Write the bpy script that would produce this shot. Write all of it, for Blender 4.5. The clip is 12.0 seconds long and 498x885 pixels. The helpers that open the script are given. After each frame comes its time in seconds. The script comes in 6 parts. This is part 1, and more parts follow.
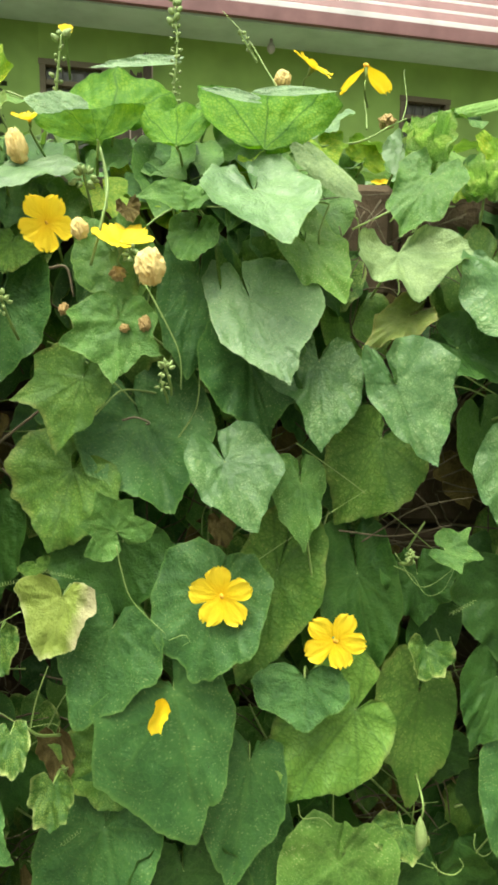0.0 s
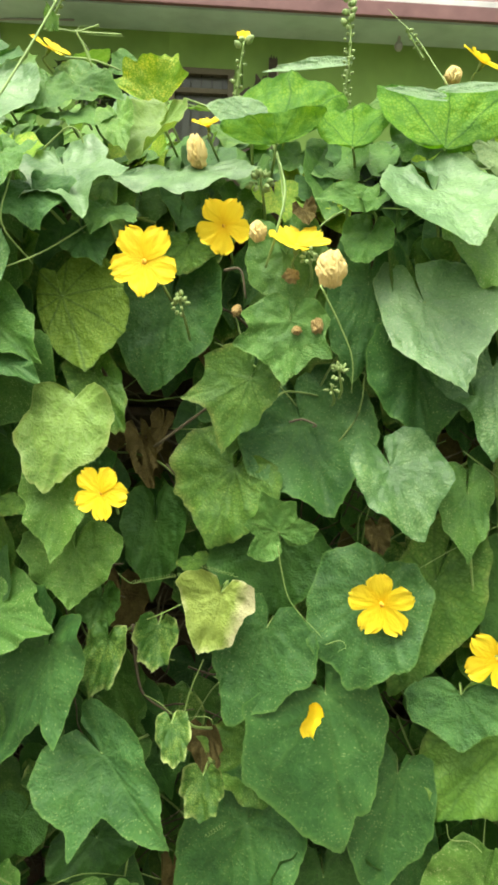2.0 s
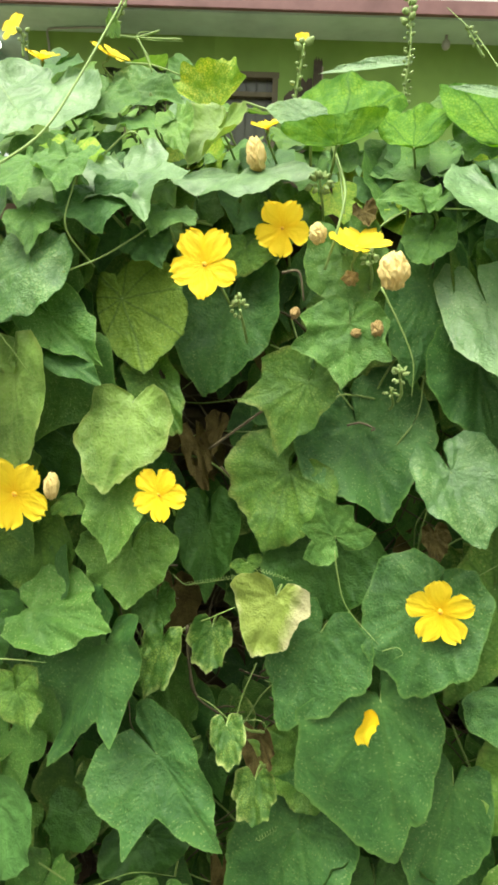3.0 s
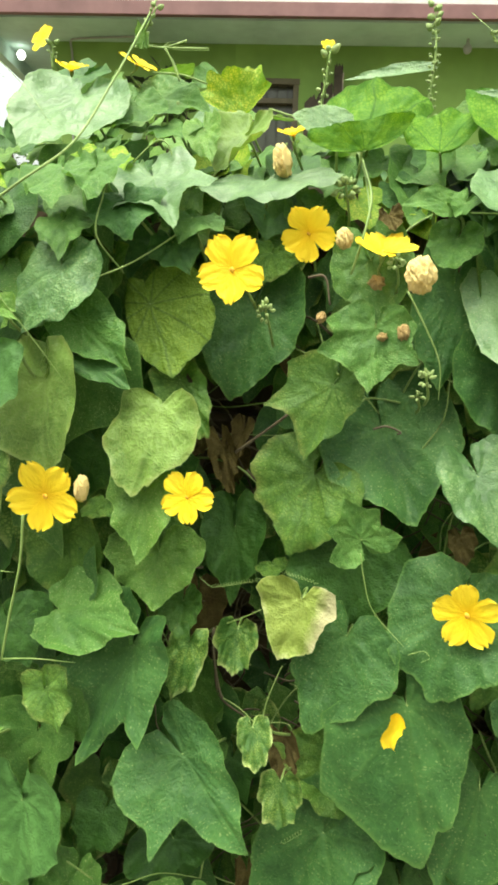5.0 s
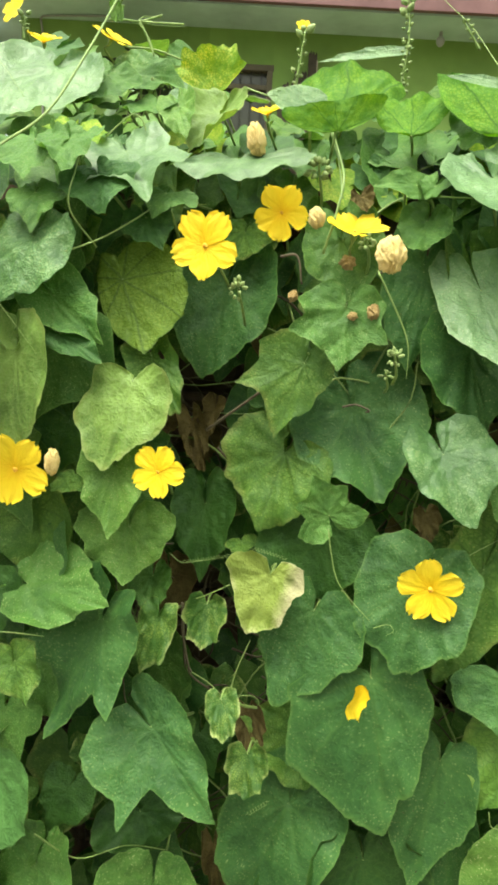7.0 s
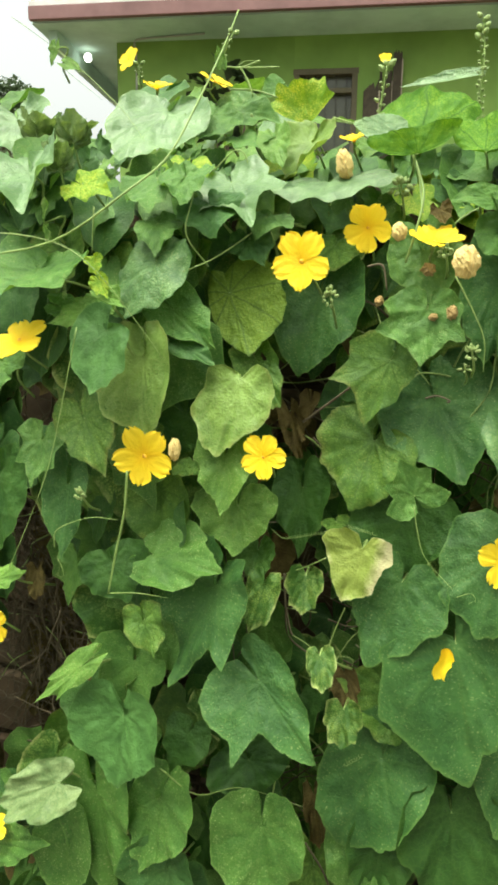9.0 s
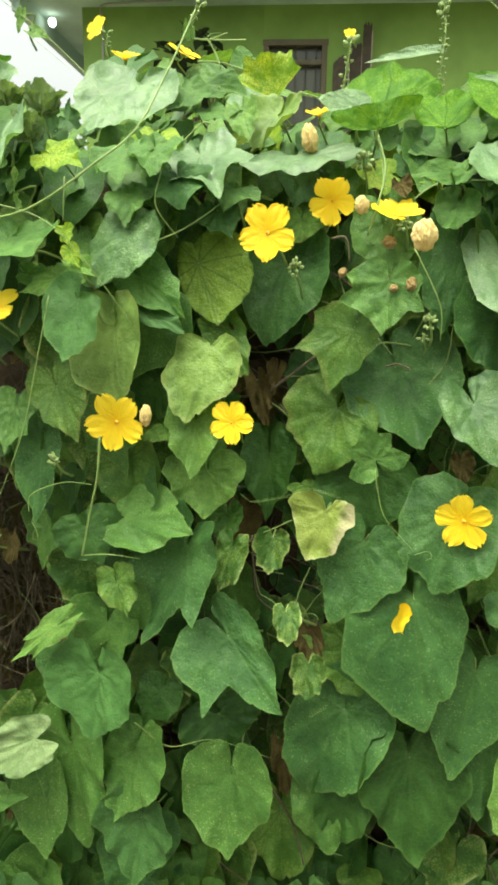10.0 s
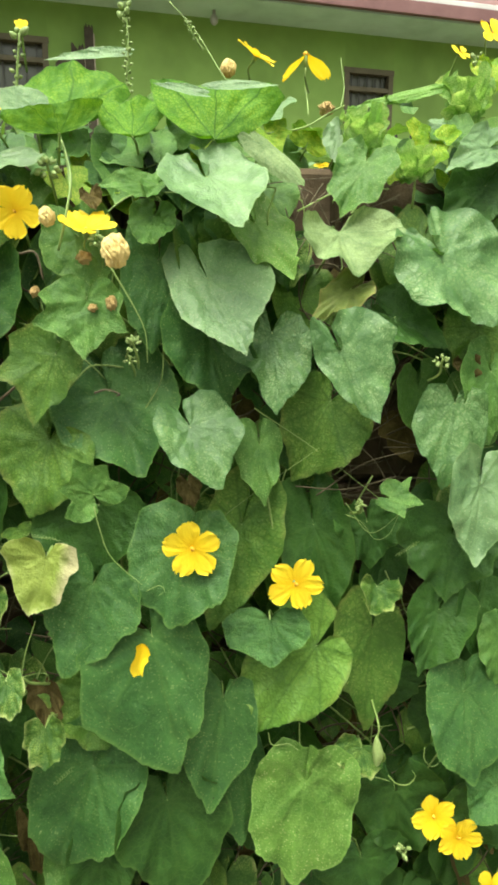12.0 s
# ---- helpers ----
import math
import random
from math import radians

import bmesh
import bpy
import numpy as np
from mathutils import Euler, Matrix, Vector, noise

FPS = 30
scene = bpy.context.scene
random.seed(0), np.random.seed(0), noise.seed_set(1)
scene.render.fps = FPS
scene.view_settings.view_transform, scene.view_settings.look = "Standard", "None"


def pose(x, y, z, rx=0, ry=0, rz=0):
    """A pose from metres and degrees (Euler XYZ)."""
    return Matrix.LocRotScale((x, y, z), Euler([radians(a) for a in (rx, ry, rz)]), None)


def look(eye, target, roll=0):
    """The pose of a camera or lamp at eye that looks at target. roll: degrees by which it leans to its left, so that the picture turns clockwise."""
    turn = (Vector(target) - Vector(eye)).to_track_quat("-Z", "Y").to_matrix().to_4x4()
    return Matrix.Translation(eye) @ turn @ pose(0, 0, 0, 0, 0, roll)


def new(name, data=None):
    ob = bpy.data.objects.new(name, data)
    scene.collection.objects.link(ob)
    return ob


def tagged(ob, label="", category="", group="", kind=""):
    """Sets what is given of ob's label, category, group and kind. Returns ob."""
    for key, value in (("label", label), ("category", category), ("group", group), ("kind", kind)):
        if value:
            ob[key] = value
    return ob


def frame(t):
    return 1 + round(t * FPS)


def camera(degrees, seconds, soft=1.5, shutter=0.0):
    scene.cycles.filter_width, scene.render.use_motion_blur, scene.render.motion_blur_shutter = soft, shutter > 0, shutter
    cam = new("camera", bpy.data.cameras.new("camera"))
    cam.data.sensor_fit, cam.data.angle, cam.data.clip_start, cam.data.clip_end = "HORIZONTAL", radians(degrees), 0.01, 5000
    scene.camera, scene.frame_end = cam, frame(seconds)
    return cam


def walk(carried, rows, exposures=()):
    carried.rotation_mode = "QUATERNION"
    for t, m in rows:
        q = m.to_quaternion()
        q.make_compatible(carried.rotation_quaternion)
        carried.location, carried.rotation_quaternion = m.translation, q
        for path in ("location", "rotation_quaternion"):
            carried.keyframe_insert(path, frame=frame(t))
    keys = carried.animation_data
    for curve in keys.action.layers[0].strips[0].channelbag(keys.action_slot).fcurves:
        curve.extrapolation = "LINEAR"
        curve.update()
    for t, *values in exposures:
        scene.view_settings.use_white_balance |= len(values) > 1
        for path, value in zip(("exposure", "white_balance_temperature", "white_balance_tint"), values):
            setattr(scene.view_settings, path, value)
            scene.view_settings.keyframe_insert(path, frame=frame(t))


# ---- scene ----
cam = camera(40.6, 12.0, soft=3.2)
SKY, SUN, STOPS, KELVIN, TINT = 0.45, 2.2, -0.04, 7000, 0
PATH = [
    (0.0, (0.0000, 0.0000, 1.6000), (0.0100, 1.9633, 1.2186), 1.53),
    (0.5, (-0.0223, -0.0043, 1.5948), (-0.0865, 1.9550, 1.1986), 2.01),
    (1.0, (-0.0405, -0.0084, 1.5892), (-0.1653, 1.9456, 1.1812), 2.34),
    (1.5, (-0.0650, -0.0032, 1.5946), (-0.2630, 1.9466, 1.1958), 2.09),
    (2.0, (-0.0926, -0.0012, 1.5986), (-0.3826, 1.9396, 1.2122), 2.08),
    (2.5, (-0.1164, -0.0035, 1.5975), (-0.4774, 1.9240, 1.2043), 2.22),
    (2.7, (-0.1175, -0.0022, 1.5979), (-0.5111, 1.9213, 1.2165), 1.84),
    (4.3, (-0.1293, -0.0050, 1.5959), (-0.5491, 1.9086, 1.1937), 2.19),
    (4.5, (-0.1291, -0.0056, 1.5951), (-0.5595, 1.9079, 1.2035), 2.68),
    (5.0, (-0.1269, -0.0130, 1.5966), (-0.5879, 1.8976, 1.2262), 1.71),
    (5.5, (-0.1215, -0.0134, 1.5925), (-0.5307, 1.9070, 1.2123), 2.33),
    (6.0, (-0.1141, -0.0131, 1.5946), (-0.4603, 1.9243, 1.2386), 2.66),
    (6.5, (-0.1071, -0.0168, 1.5886), (-0.3969, 1.9284, 1.2248), 2.27),
    (7.0, (-0.1252, -0.0269, 1.5796), (-0.4952, 1.8981, 1.1828), 2.88),
    (7.5, (-0.1539, -0.0403, 1.5847), (-0.7071, 1.8419, 1.1957), 1.93),
    (7.7, (-0.1564, -0.0505, 1.5858), (-0.7995, 1.8060, 1.2116), 1.70),
    (9.3, (-0.0937, -0.1920, 1.5887), (-0.7157, 1.6608, 1.1643), 0.38),
    (9.5, (-0.0930, -0.1996, 1.5874), (-0.7360, 1.6386, 1.1318), 0.97),
    (10.0, (-0.0836, -0.2162, 1.5806), (-0.6202, 1.6530, 1.1136), 0.98),
    (10.5, (-0.0436, -0.2195, 1.5908), (-0.3932, 1.7003, 1.1526), 0.27),
    (11.0, (-0.0337, -0.1859, 1.5912), (-0.2397, 1.7522, 1.1424), 0.19),
    (11.5, (-0.0070, -0.1461, 1.5947), (0.0130, 1.8043, 1.1527), -0.26),
    (12.0, (-0.0069, -0.1045, 1.6035), (0.1251, 1.8398, 1.1539), -0.01),
]
walk(cam, [(t, look(eye, target, roll)) for t, eye, target, roll in PATH],
     [(t, STOPS + lift, KELVIN, TINT) for t, lift in ((0.0, -0.04), (2.0, 0.0), (5.0, 0.04), (7.0, -0.02), (9.5, -0.09), (10.5, -0.08), (12.0, -0.03))])

# ---- light ----
world = bpy.data.worlds.new("sky")
scene.world = world
world.use_nodes = True
wn = world.node_tree.nodes
wl = world.node_tree.links
sky = wn.new("ShaderNodeTexSky")
sky.sky_type = "NISHITA"
sky.sun_disc = False
sky.sun_elevation = radians(70)
sky.sun_rotation = radians(205)
sky.air_density, sky.dust_density, sky.ozone_density = 1.0, 9.0, 0.6
wn["Background"].inputs["Strength"].default_value = SKY
haze = wn.new("ShaderNodeHueSaturation")
haze.inputs["Saturation"].default_value = 0.25
wl.new(sky.outputs[0], haze.inputs["Color"])
wl.new(haze.outputs[0], wn["Background"].inputs["Color"])
sun = new("sun", bpy.data.lights.new("sun", "SUN"))
sun.data.energy, sun.data.angle, sun.data.color = SUN, radians(40), (1.0, 0.97, 0.9)
sun.matrix_world = look((-1.2, -1.5, 8), (0, 0, 0))


# ---- materials ----
def material(name):
    m = bpy.data.materials.new(name)
    m.use_nodes = True
    return m, m.node_tree.nodes, m.node_tree.links


def node(nodes, kind, **inputs):
    n = nodes.new(kind)
    for k, v in inputs.items():
        n.inputs[k.replace("_", " ")].default_value = v
    return n


def ramp(nodes, links, source, stops):
    r = nodes.new("ShaderNodeValToRGB")
    while len(r.color_ramp.elements) < len(stops):
        r.color_ramp.elements.new(0.5)
    for e, (p, c) in zip(r.color_ramp.elements, stops):
        e.position, e.color = p, (*c, 1) if len(c) == 3 else c
    links.new(source, r.inputs[0])
    return r.outputs[0]


def mathn(nodes, links, op, a, b=None, c=None):
    n = nodes.new("ShaderNodeMath")
    n.operation = op
    for i, v in enumerate((a, b, c)):
        if v is None:
            continue
        if isinstance(v, (int, float)):
            n.inputs[i].default_value = v
        else:
            links.new(v, n.inputs[i])
    return n.outputs[0]


def mixc(nodes, links, fac, a, b, blend="MIX"):
    n = nodes.new("ShaderNodeMix")
    n.data_type, n.blend_type = "RGBA", blend
    for i, v in ((0, fac), (6, a), (7, b)):
        if isinstance(v, (int, float)):
            n.inputs[i].default_value = v
        elif isinstance(v, tuple):
            n.inputs[i].default_value = (*v, 1)
        else:
            links.new(v, n.inputs[i])
    return n.outputs[2]


def leaf_material(name, base, other, vein, spots, spot_amount, rough=0.56, see=0.3, net=0.4, glow=None, edge=0.0, rimcol=(0.36, 0.26, 0.10), spec=0.32, ribs=0.16, cells=0.0, bleach=None):
    """A gourd leaf: radiating veins, a fine vein network, blotches and pale specks."""
    m, N, L = material(name)
    base, other = (0.86 * base[0], 0.90 * base[1], 0.78 * base[2]), (1.06 * other[0], 1.13 * other[1], 0.98 * other[2])
    bsdf = N["Principled BSDF"]
    co = N.new("ShaderNodeTexCoord")
    info = N.new("ShaderNodeObjectInfo")
    isl = N.new("ShaderNodeNewGeometry")
    seed = mathn(N, L, "ADD", info.outputs["Random"], isl.outputs["Random Per Island"])
    uv = N.new("ShaderNodeAttribute")
    uv.attribute_name = "blade"
    shift = N.new("ShaderNodeCombineXYZ")
    L.new(mathn(N, L, "MULTIPLY", seed, 37.0), shift.inputs[2])
    place = N.new("ShaderNodeVectorMath")
    place.operation = "ADD"
    flat = N.new("ShaderNodeVectorMath")
    flat.operation = "MULTIPLY"
    flat.inputs[1].default_value = (1, 1, 0)
    L.new(uv.outputs["Vector"], flat.inputs[0])
    L.new(flat.outputs[0], place.inputs[0])
    L.new(shift.outputs[0], place.inputs[1])
    sep = N.new("ShaderNodeSeparateXYZ")
    L.new(uv.outputs["Vector"], sep.inputs[0])
    x, y = sep.outputs[0], sep.outputs[1]
    wob = node(N, "ShaderNodeTexNoise", Scale=3.0, Detail=2.0)
    L.new(place.outputs[0], wob.inputs["Vector"])
    ang = mathn(N, L, "ARCTAN2", x, y)
    ang = mathn(N, L, "ADD", ang, mathn(N, L, "MULTIPLY", mathn(N, L, "SUBTRACT", wob.outputs[0], 0.5), 0.22))
    r = mathn(N, L, "SQRT", mathn(N, L, "ADD", mathn(N, L, "MULTIPLY", x, x), mathn(N, L, "MULTIPLY", y, y)))
    off = mathn(N, L, "PINGPONG", mathn(N, L, "ABSOLUTE", ang), 0.34)
    dist = mathn(N, L, "MULTIPLY", off, r)
    main = ramp(N, L, dist, [(0.0, (1, 1, 1)), (0.007, (0.8, 0.8, 0.8)), (0.022, (0, 0, 0))])
    vor = N.new("ShaderNodeTexVoronoi")
    vor.feature = "DISTANCE_TO_EDGE"
    vor.inputs["Scale"].default_value = 19.0
    warp = N.new("ShaderNodeVectorMath")
    warp.operation = "MULTIPLY_ADD"
    L.new(wob.outputs[1], warp.inputs[0])
    warp.inputs[1].default_value = (0.25, 0.25, 0.25)
    L.new(place.outputs[0], warp.inputs[2])
    L.new(warp.outputs[0], vor.inputs["Vector"])
    fine = ramp(N, L, vor.outputs["Distance"], [(0.0, (1, 1, 1)), (0.05, (0.25, 0.25, 0.25)), (0.12, (0, 0, 0))])
    blot = node(N, "ShaderNodeTexNoise", Scale=2.4, Detail=5.0, Roughness=0.65)
    L.new(place.outputs[0], blot.inputs["Vector"])
    speck = node(N, "ShaderNodeTexNoise", Scale=46.0, Detail=3.0, Roughness=0.7)
    L.new(place.outputs[0], speck.inputs["Vector"])
    col = mixc(N, L, ramp(N, L, blot.outputs[0], [(0.36, (0, 0, 0)), (0.64, (1, 1, 1))]), base, other)
    tone = mathn(N, L, "MULTIPLY_ADD", seed, 0.22, 0.78)
    grey = N.new("ShaderNodeCombineColor")
    for i in range(3):
        L.new(tone, grey.inputs[i])
    col = mixc(N, L, 1.0, col, grey.outputs[0], "MULTIPLY")
    dots = N.new("ShaderNodeTexVoronoi")
    dots.inputs["Scale"].default_value = 48.0
    L.new(warp.outputs[0], dots.inputs["Vector"])
    pick = N.new("ShaderNodeSeparateColor")
    L.new(dots.outputs["Color"], pick.inputs[0])
    dot = mathn(N, L, "MULTIPLY", ramp(N, L, dots.outputs["Distance"], [(0.14, (1, 1, 1)), (0.40, (0, 0, 0))]), ramp(N, L, pick.outputs[0], [(0.34, (0, 0, 0)), (0.72, (1, 1, 1))]))
    dot = mathn(N, L, "MULTIPLY", dot, ramp(N, L, sep.outputs[2], [(0.2, (0.6, 0.6, 0.6)), (0.9, (1, 1, 1))]))
    dust = ramp(N, L, speck.outputs[0], [(0.56, (0, 0, 0)), (0.74, (0.35, 0.35, 0.35))])
    sp = mathn(N, L, "MULTIPLY", mathn(N, L, "MAXIMUM", dot, dust), ramp(N, L, blot.outputs[0], [(0.38, (0.3, 0.3, 0.3)), (0.62, (1, 1, 1))]))
    col = mixc(N, L, mathn(N, L, "MULTIPLY", sp, spot_amount), col, spots)
    if cells:
        islet = mathn(N, L, "MULTIPLY", ramp(N, L, vor.outputs["Distance"], [(0.06, (0, 0, 0)), (0.24, (1, 1, 1))]), ramp(N, L, blot.outputs[0], [(0.40, (0.1, 0.1, 0.1)), (0.60, (1, 1, 1))]))
        col = mixc(N, L, mathn(N, L, "MULTIPLY", islet, cells), col, spots)
    col = mixc(N, L, mathn(N, L, "MULTIPLY", fine, net), col, vein)
    col = mixc(N, L, mathn(N, L, "MULTIPLY", main, ribs), col, vein)
    col = mixc(N, L, ramp(N, L, sep.outputs[2], [(0.955, (0, 0, 0)), (0.995, (0.45, 0.45, 0.45))]), col, tuple(1.25 * c for c in vein))
    if bleach:
        lobe = mathn(N, L, "SUBTRACT", mathn(N, L, "MULTIPLY", mathn(N, L, "SUBTRACT", blot.outputs[0], 0.5), 0.5), x)
        col = mixc(N, L, ramp(N, L, lobe, [(0.22, (0, 0, 0)), (0.42, (0.75, 0.75, 0.75))]), col, bleach)
    bite = mathn(N, L, "MULTIPLY", ramp(N, L, dots.outputs["Distance"], [(0.16, (1, 1, 1)), (0.26, (0, 0, 0))]), ramp(N, L, pick.outputs[1], [(0.984, (0, 0, 0)), (0.988, (1, 1, 1))]))
    col = mixc(N, L, mathn(N, L, "MULTIPLY", bite, 0.85), col, (0.025, 0.022, 0.01))
    if edge:
        rim = mathn(N, L, "MULTIPLY", ramp(N, L, sep.outputs[2], [(0.87, (0, 0, 0)), (0.99, (1, 1, 1))]), ramp(N, L, blot.outputs[0], [(0.42, (0, 0, 0)), (0.58, (1, 1, 1))]))
        col = mixc(N, L, mathn(N, L, "MULTIPLY", rim, edge), col, rimcol)
    L.new(col, bsdf.inputs["Base Color"])
    L.new(mathn(N, L, "MULTIPLY_ADD", blot.outputs[0], 0.25, rough - 0.12), bsdf.inputs["Roughness"])
    bsdf.inputs["Specular IOR Level"].default_value = spec
    relief = mathn(N, L, "ADD", mathn(N, L, "MULTIPLY", vor.outputs["Distance"], 0.42), mathn(N, L, "MULTIPLY", main, -0.05))
    relief = mathn(N, L, "ADD", relief, mathn(N, L, "MULTIPLY", speck.outputs[0], 0.10))
    pucker = node(N, "ShaderNodeTexNoise", Scale=9.0, Detail=2.0, Roughness=0.5)
    L.new(place.outputs[0], pucker.inputs["Vector"])
    relief = mathn(N, L, "ADD", relief, mathn(N, L, "MULTIPLY", pucker.outputs[0], 0.9))
    bump = node(N, "ShaderNodeBump", Strength=0.6, Distance=0.006)
    L.new(mathn(N, L, "MULTIPLY_ADD", seed, 0.30, 0.16), bump.inputs["Strength"])
    L.new(relief, bump.inputs["Height"])
    L.new(bump.outputs[0], bsdf.inputs["Normal"])
    tr = N.new("ShaderNodeBsdfTranslucent")
    L.new(mixc(N, L, 1.0, col, glow or (1.0, 1.0, 0.45), "MULTIPLY"), tr.inputs["Color"])
    mix = N.new("ShaderNodeMixShader")
    mix.inputs[0].default_value = see
    L.new(bsdf.outputs[0], mix.inputs[1])
    L.new(tr.outputs[0], mix.inputs[2])
    L.new(mix.outputs[0], N["Material Output"].inputs["Surface"])
    return m


LEAF = {
    "deep": leaf_material("deep green leaf", (0.030, 0.095, 0.025), (0.050, 0.129, 0.034), (0.105, 0.205, 0.045), (0.28, 0.37, 0.15), 0.75, net=0.2),
    "mid": leaf_material("green leaf", (0.050, 0.136, 0.026), (0.078, 0.174, 0.035), (0.14, 0.25, 0.06), (0.37, 0.46, 0.20), 0.95, net=0.26),
    # Besides the bloom, reflected sky is put into this bluish colour.
    "pale": leaf_material("bluish leaf, bloom and sky sheen in its colour", (0.074, 0.158, 0.063), (0.120, 0.214, 0.094), (0.19, 0.30, 0.12), (0.42, 0.50, 0.30), 0.65, rough=0.44, spec=0.55, cells=0.08),
    "bloom": leaf_material("green leaf with a thin bloom", (0.060, 0.142, 0.044), (0.094, 0.188, 0.062), (0.036, 0.105, 0.030), (0.38, 0.46, 0.24), 0.9, rough=0.46, spec=0.4, net=0.4, ribs=0.3, cells=0.18),
    "smooth": leaf_material("smooth bluish green leaf", (0.050, 0.130, 0.034), (0.068, 0.158, 0.044), (0.10, 0.21, 0.06), (0.20, 0.32, 0.12), 0.3, net=0.12, spec=0.25),
    "light": leaf_material("fresh green leaf", (0.080, 0.183, 0.032), (0.122, 0.233, 0.044), (0.19, 0.33, 0.08), (0.46, 0.54, 0.25), 1.0, see=0.33),
    "olive": leaf_material("ageing yellow-green leaf", (0.058, 0.140, 0.021), (0.094, 0.188, 0.031), (0.042, 0.104, 0.014), (0.36, 0.43, 0.13), 0.8, net=0.5, cells=0.12, edge=0.2, ribs=0.45),
    "yellow": leaf_material("yellowing leaf", (0.165, 0.222, 0.040), (0.225, 0.275, 0.062), (0.30, 0.38, 0.10), (0.42, 0.45, 0.16), 0.5, edge=0.6, rimcol=(0.46, 0.44, 0.26), bleach=(0.47, 0.42, 0.26)),
    "lime": leaf_material("young lime leaf", (0.155, 0.325, 0.024), (0.225, 0.400, 0.036), (0.110, 0.250, 0.018), (0.62, 0.60, 0.12), 1.0, see=0.5, net=0.65, cells=0.75, ribs=0.45, glow=(1.3, 1.1, 0.35)),
    "faded": leaf_material("faded leaf", (0.115, 0.203, 0.044), (0.172, 0.265, 0.064), (0.24, 0.33, 0.11), (0.34, 0.40, 0.16), 0.7, rough=0.5, edge=0.2),
    "mosaic": leaf_material("young mosaic leaf", (0.170, 0.330, 0.085), (0.265, 0.415, 0.130), (0.070, 0.185, 0.036), (0.48, 0.56, 0.28), 0.9, see=0.55, net=0.6, cells=0.5, edge=0.5, rimcol=(0.42, 0.48, 0.20), glow=(1.25, 1.25, 0.8)),
    "bowl": leaf_material("wide upper leaf", (0.078, 0.215, 0.020), (0.125, 0.280, 0.028), (0.030, 0.105, 0.010), (0.38, 0.48, 0.08), 0.35, rough=0.6, see=0.42, cells=0.24, net=0.5, ribs=0.7, spec=0.2, glow=(1.1, 1.05, 0.25)),
    "veined": leaf_material("pale olive leaf with dark veins", (0.076, 0.166, 0.024), (0.106, 0.204, 0.034), (0.036, 0.098, 0.013), (0.24, 0.33, 0.09), 0.55, net=0.45, cells=0.10, edge=0.15, ribs=0.42),
    "mottled": leaf_material("mosaic-spotted leaf", (0.038, 0.112, 0.018), (0.082, 0.168, 0.028), (0.028, 0.09, 0.012), (0.34, 0.40, 0.12), 0.6, net=0.7, cells=0.36, ribs=0.5, edge=0.85, rimcol=(0.36, 0.42, 0.15)),
    "dryg": leaf_material("wilting leaf", (0.085, 0.130, 0.022), (0.135, 0.170, 0.040), (0.16, 0.17, 0.06), (0.18, 0.15, 0.06), 0.4, edge=0.3),
    "palefd": leaf_material("bleached leaf", (0.150, 0.225, 0.095), (0.235, 0.310, 0.150), (0.075, 0.150, 0.045), (0.34, 0.40, 0.20), 0.6, net=0.55, ribs=0.35, cells=0.12),
    "gold": leaf_material("yellowed olive leaf with dark veins", (0.105, 0.185, 0.018), (0.140, 0.220, 0.026), (0.045, 0.100, 0.012), (0.30, 0.36, 0.09), 0.5, net=0.4, cells=0.1, ribs=0.6),
    # Shade of the lower right growth is put into this leaf colour.
    "dark": leaf_material("dark green leaf with shade in its colour", (0.020, 0.072, 0.012), (0.036, 0.098, 0.017), (0.075, 0.150, 0.030), (0.12, 0.19, 0.05), 0.5),
    "dry": leaf_material("dead brown leaf", (0.052, 0.040, 0.015), (0.090, 0.070, 0.028), (0.15, 0.11, 0.04), (0.04, 0.028, 0.014), 0.5, rough=0.8, see=0.12, glow=(1, 0.85, 0.5), spec=0.1),
}


def plain(name, base, other, scale=40.0, rough=0.6, bumps=0.25, depth=0.002, spec=0.4, metal=0.0, see=0.0, coords="Object", big=0.0):
    """A surface of two near colours in a noise, with fine relief."""
    m, N, L = material(name)
    bsdf = N["Principled BSDF"]
    co = N.new("ShaderNodeTexCoord")
    info = N.new("ShaderNodeObjectInfo")
    no = node(N, "ShaderNodeTexNoise", Scale=scale, Detail=6.0, Roughness=0.65)
    no.noise_dimensions = "4D"
    L.new(co.outputs[coords], no.inputs["Vector"])
    L.new(mathn(N, L, "MULTIPLY", info.outputs["Random"], 30.0), no.inputs["W"])
    col = mixc(N, L, ramp(N, L, no.outputs[0], [(0.33, (0, 0, 0)), (0.67, (1, 1, 1))]), base, other)
    if big:
        nb = node(N, "ShaderNodeTexNoise", Scale=big, Detail=4.0, Roughness=0.6)
        L.new(co.outputs[coords], nb.inputs["Vector"])
        dirt = tuple(c * 0.55 for c in base)
        col = mixc(N, L, ramp(N, L, nb.outputs[0], [(0.45, (0, 0, 0)), (0.75, (0.7, 0.7, 0.7))]), col, dirt)
    L.new(col, bsdf.inputs["Base Color"])
    bsdf.inputs["Roughness"].default_value = rough
    bsdf.inputs["Metallic"].default_value = metal
    bsdf.inputs["Specular IOR Level"].default_value = spec
    bump = node(N, "ShaderNodeBump", Strength=bumps, Distance=depth)
    L.new(no.outputs[0], bump.inputs["Height"])
    L.new(bump.outputs[0], bsdf.inputs["Normal"])
    if see:
        tr = N.new("ShaderNodeBsdfTranslucent")
        L.new(col, tr.inputs["Color"])
        mix = N.new("ShaderNodeMixShader")
        mix.inputs[0].default_value = see
        L.new(bsdf.outputs[0], mix.inputs[1])
        L.new(tr.outputs[0], mix.inputs[2])
        L.new(mix.outputs[0], N["Material Output"].inputs["Surface"])
    return m


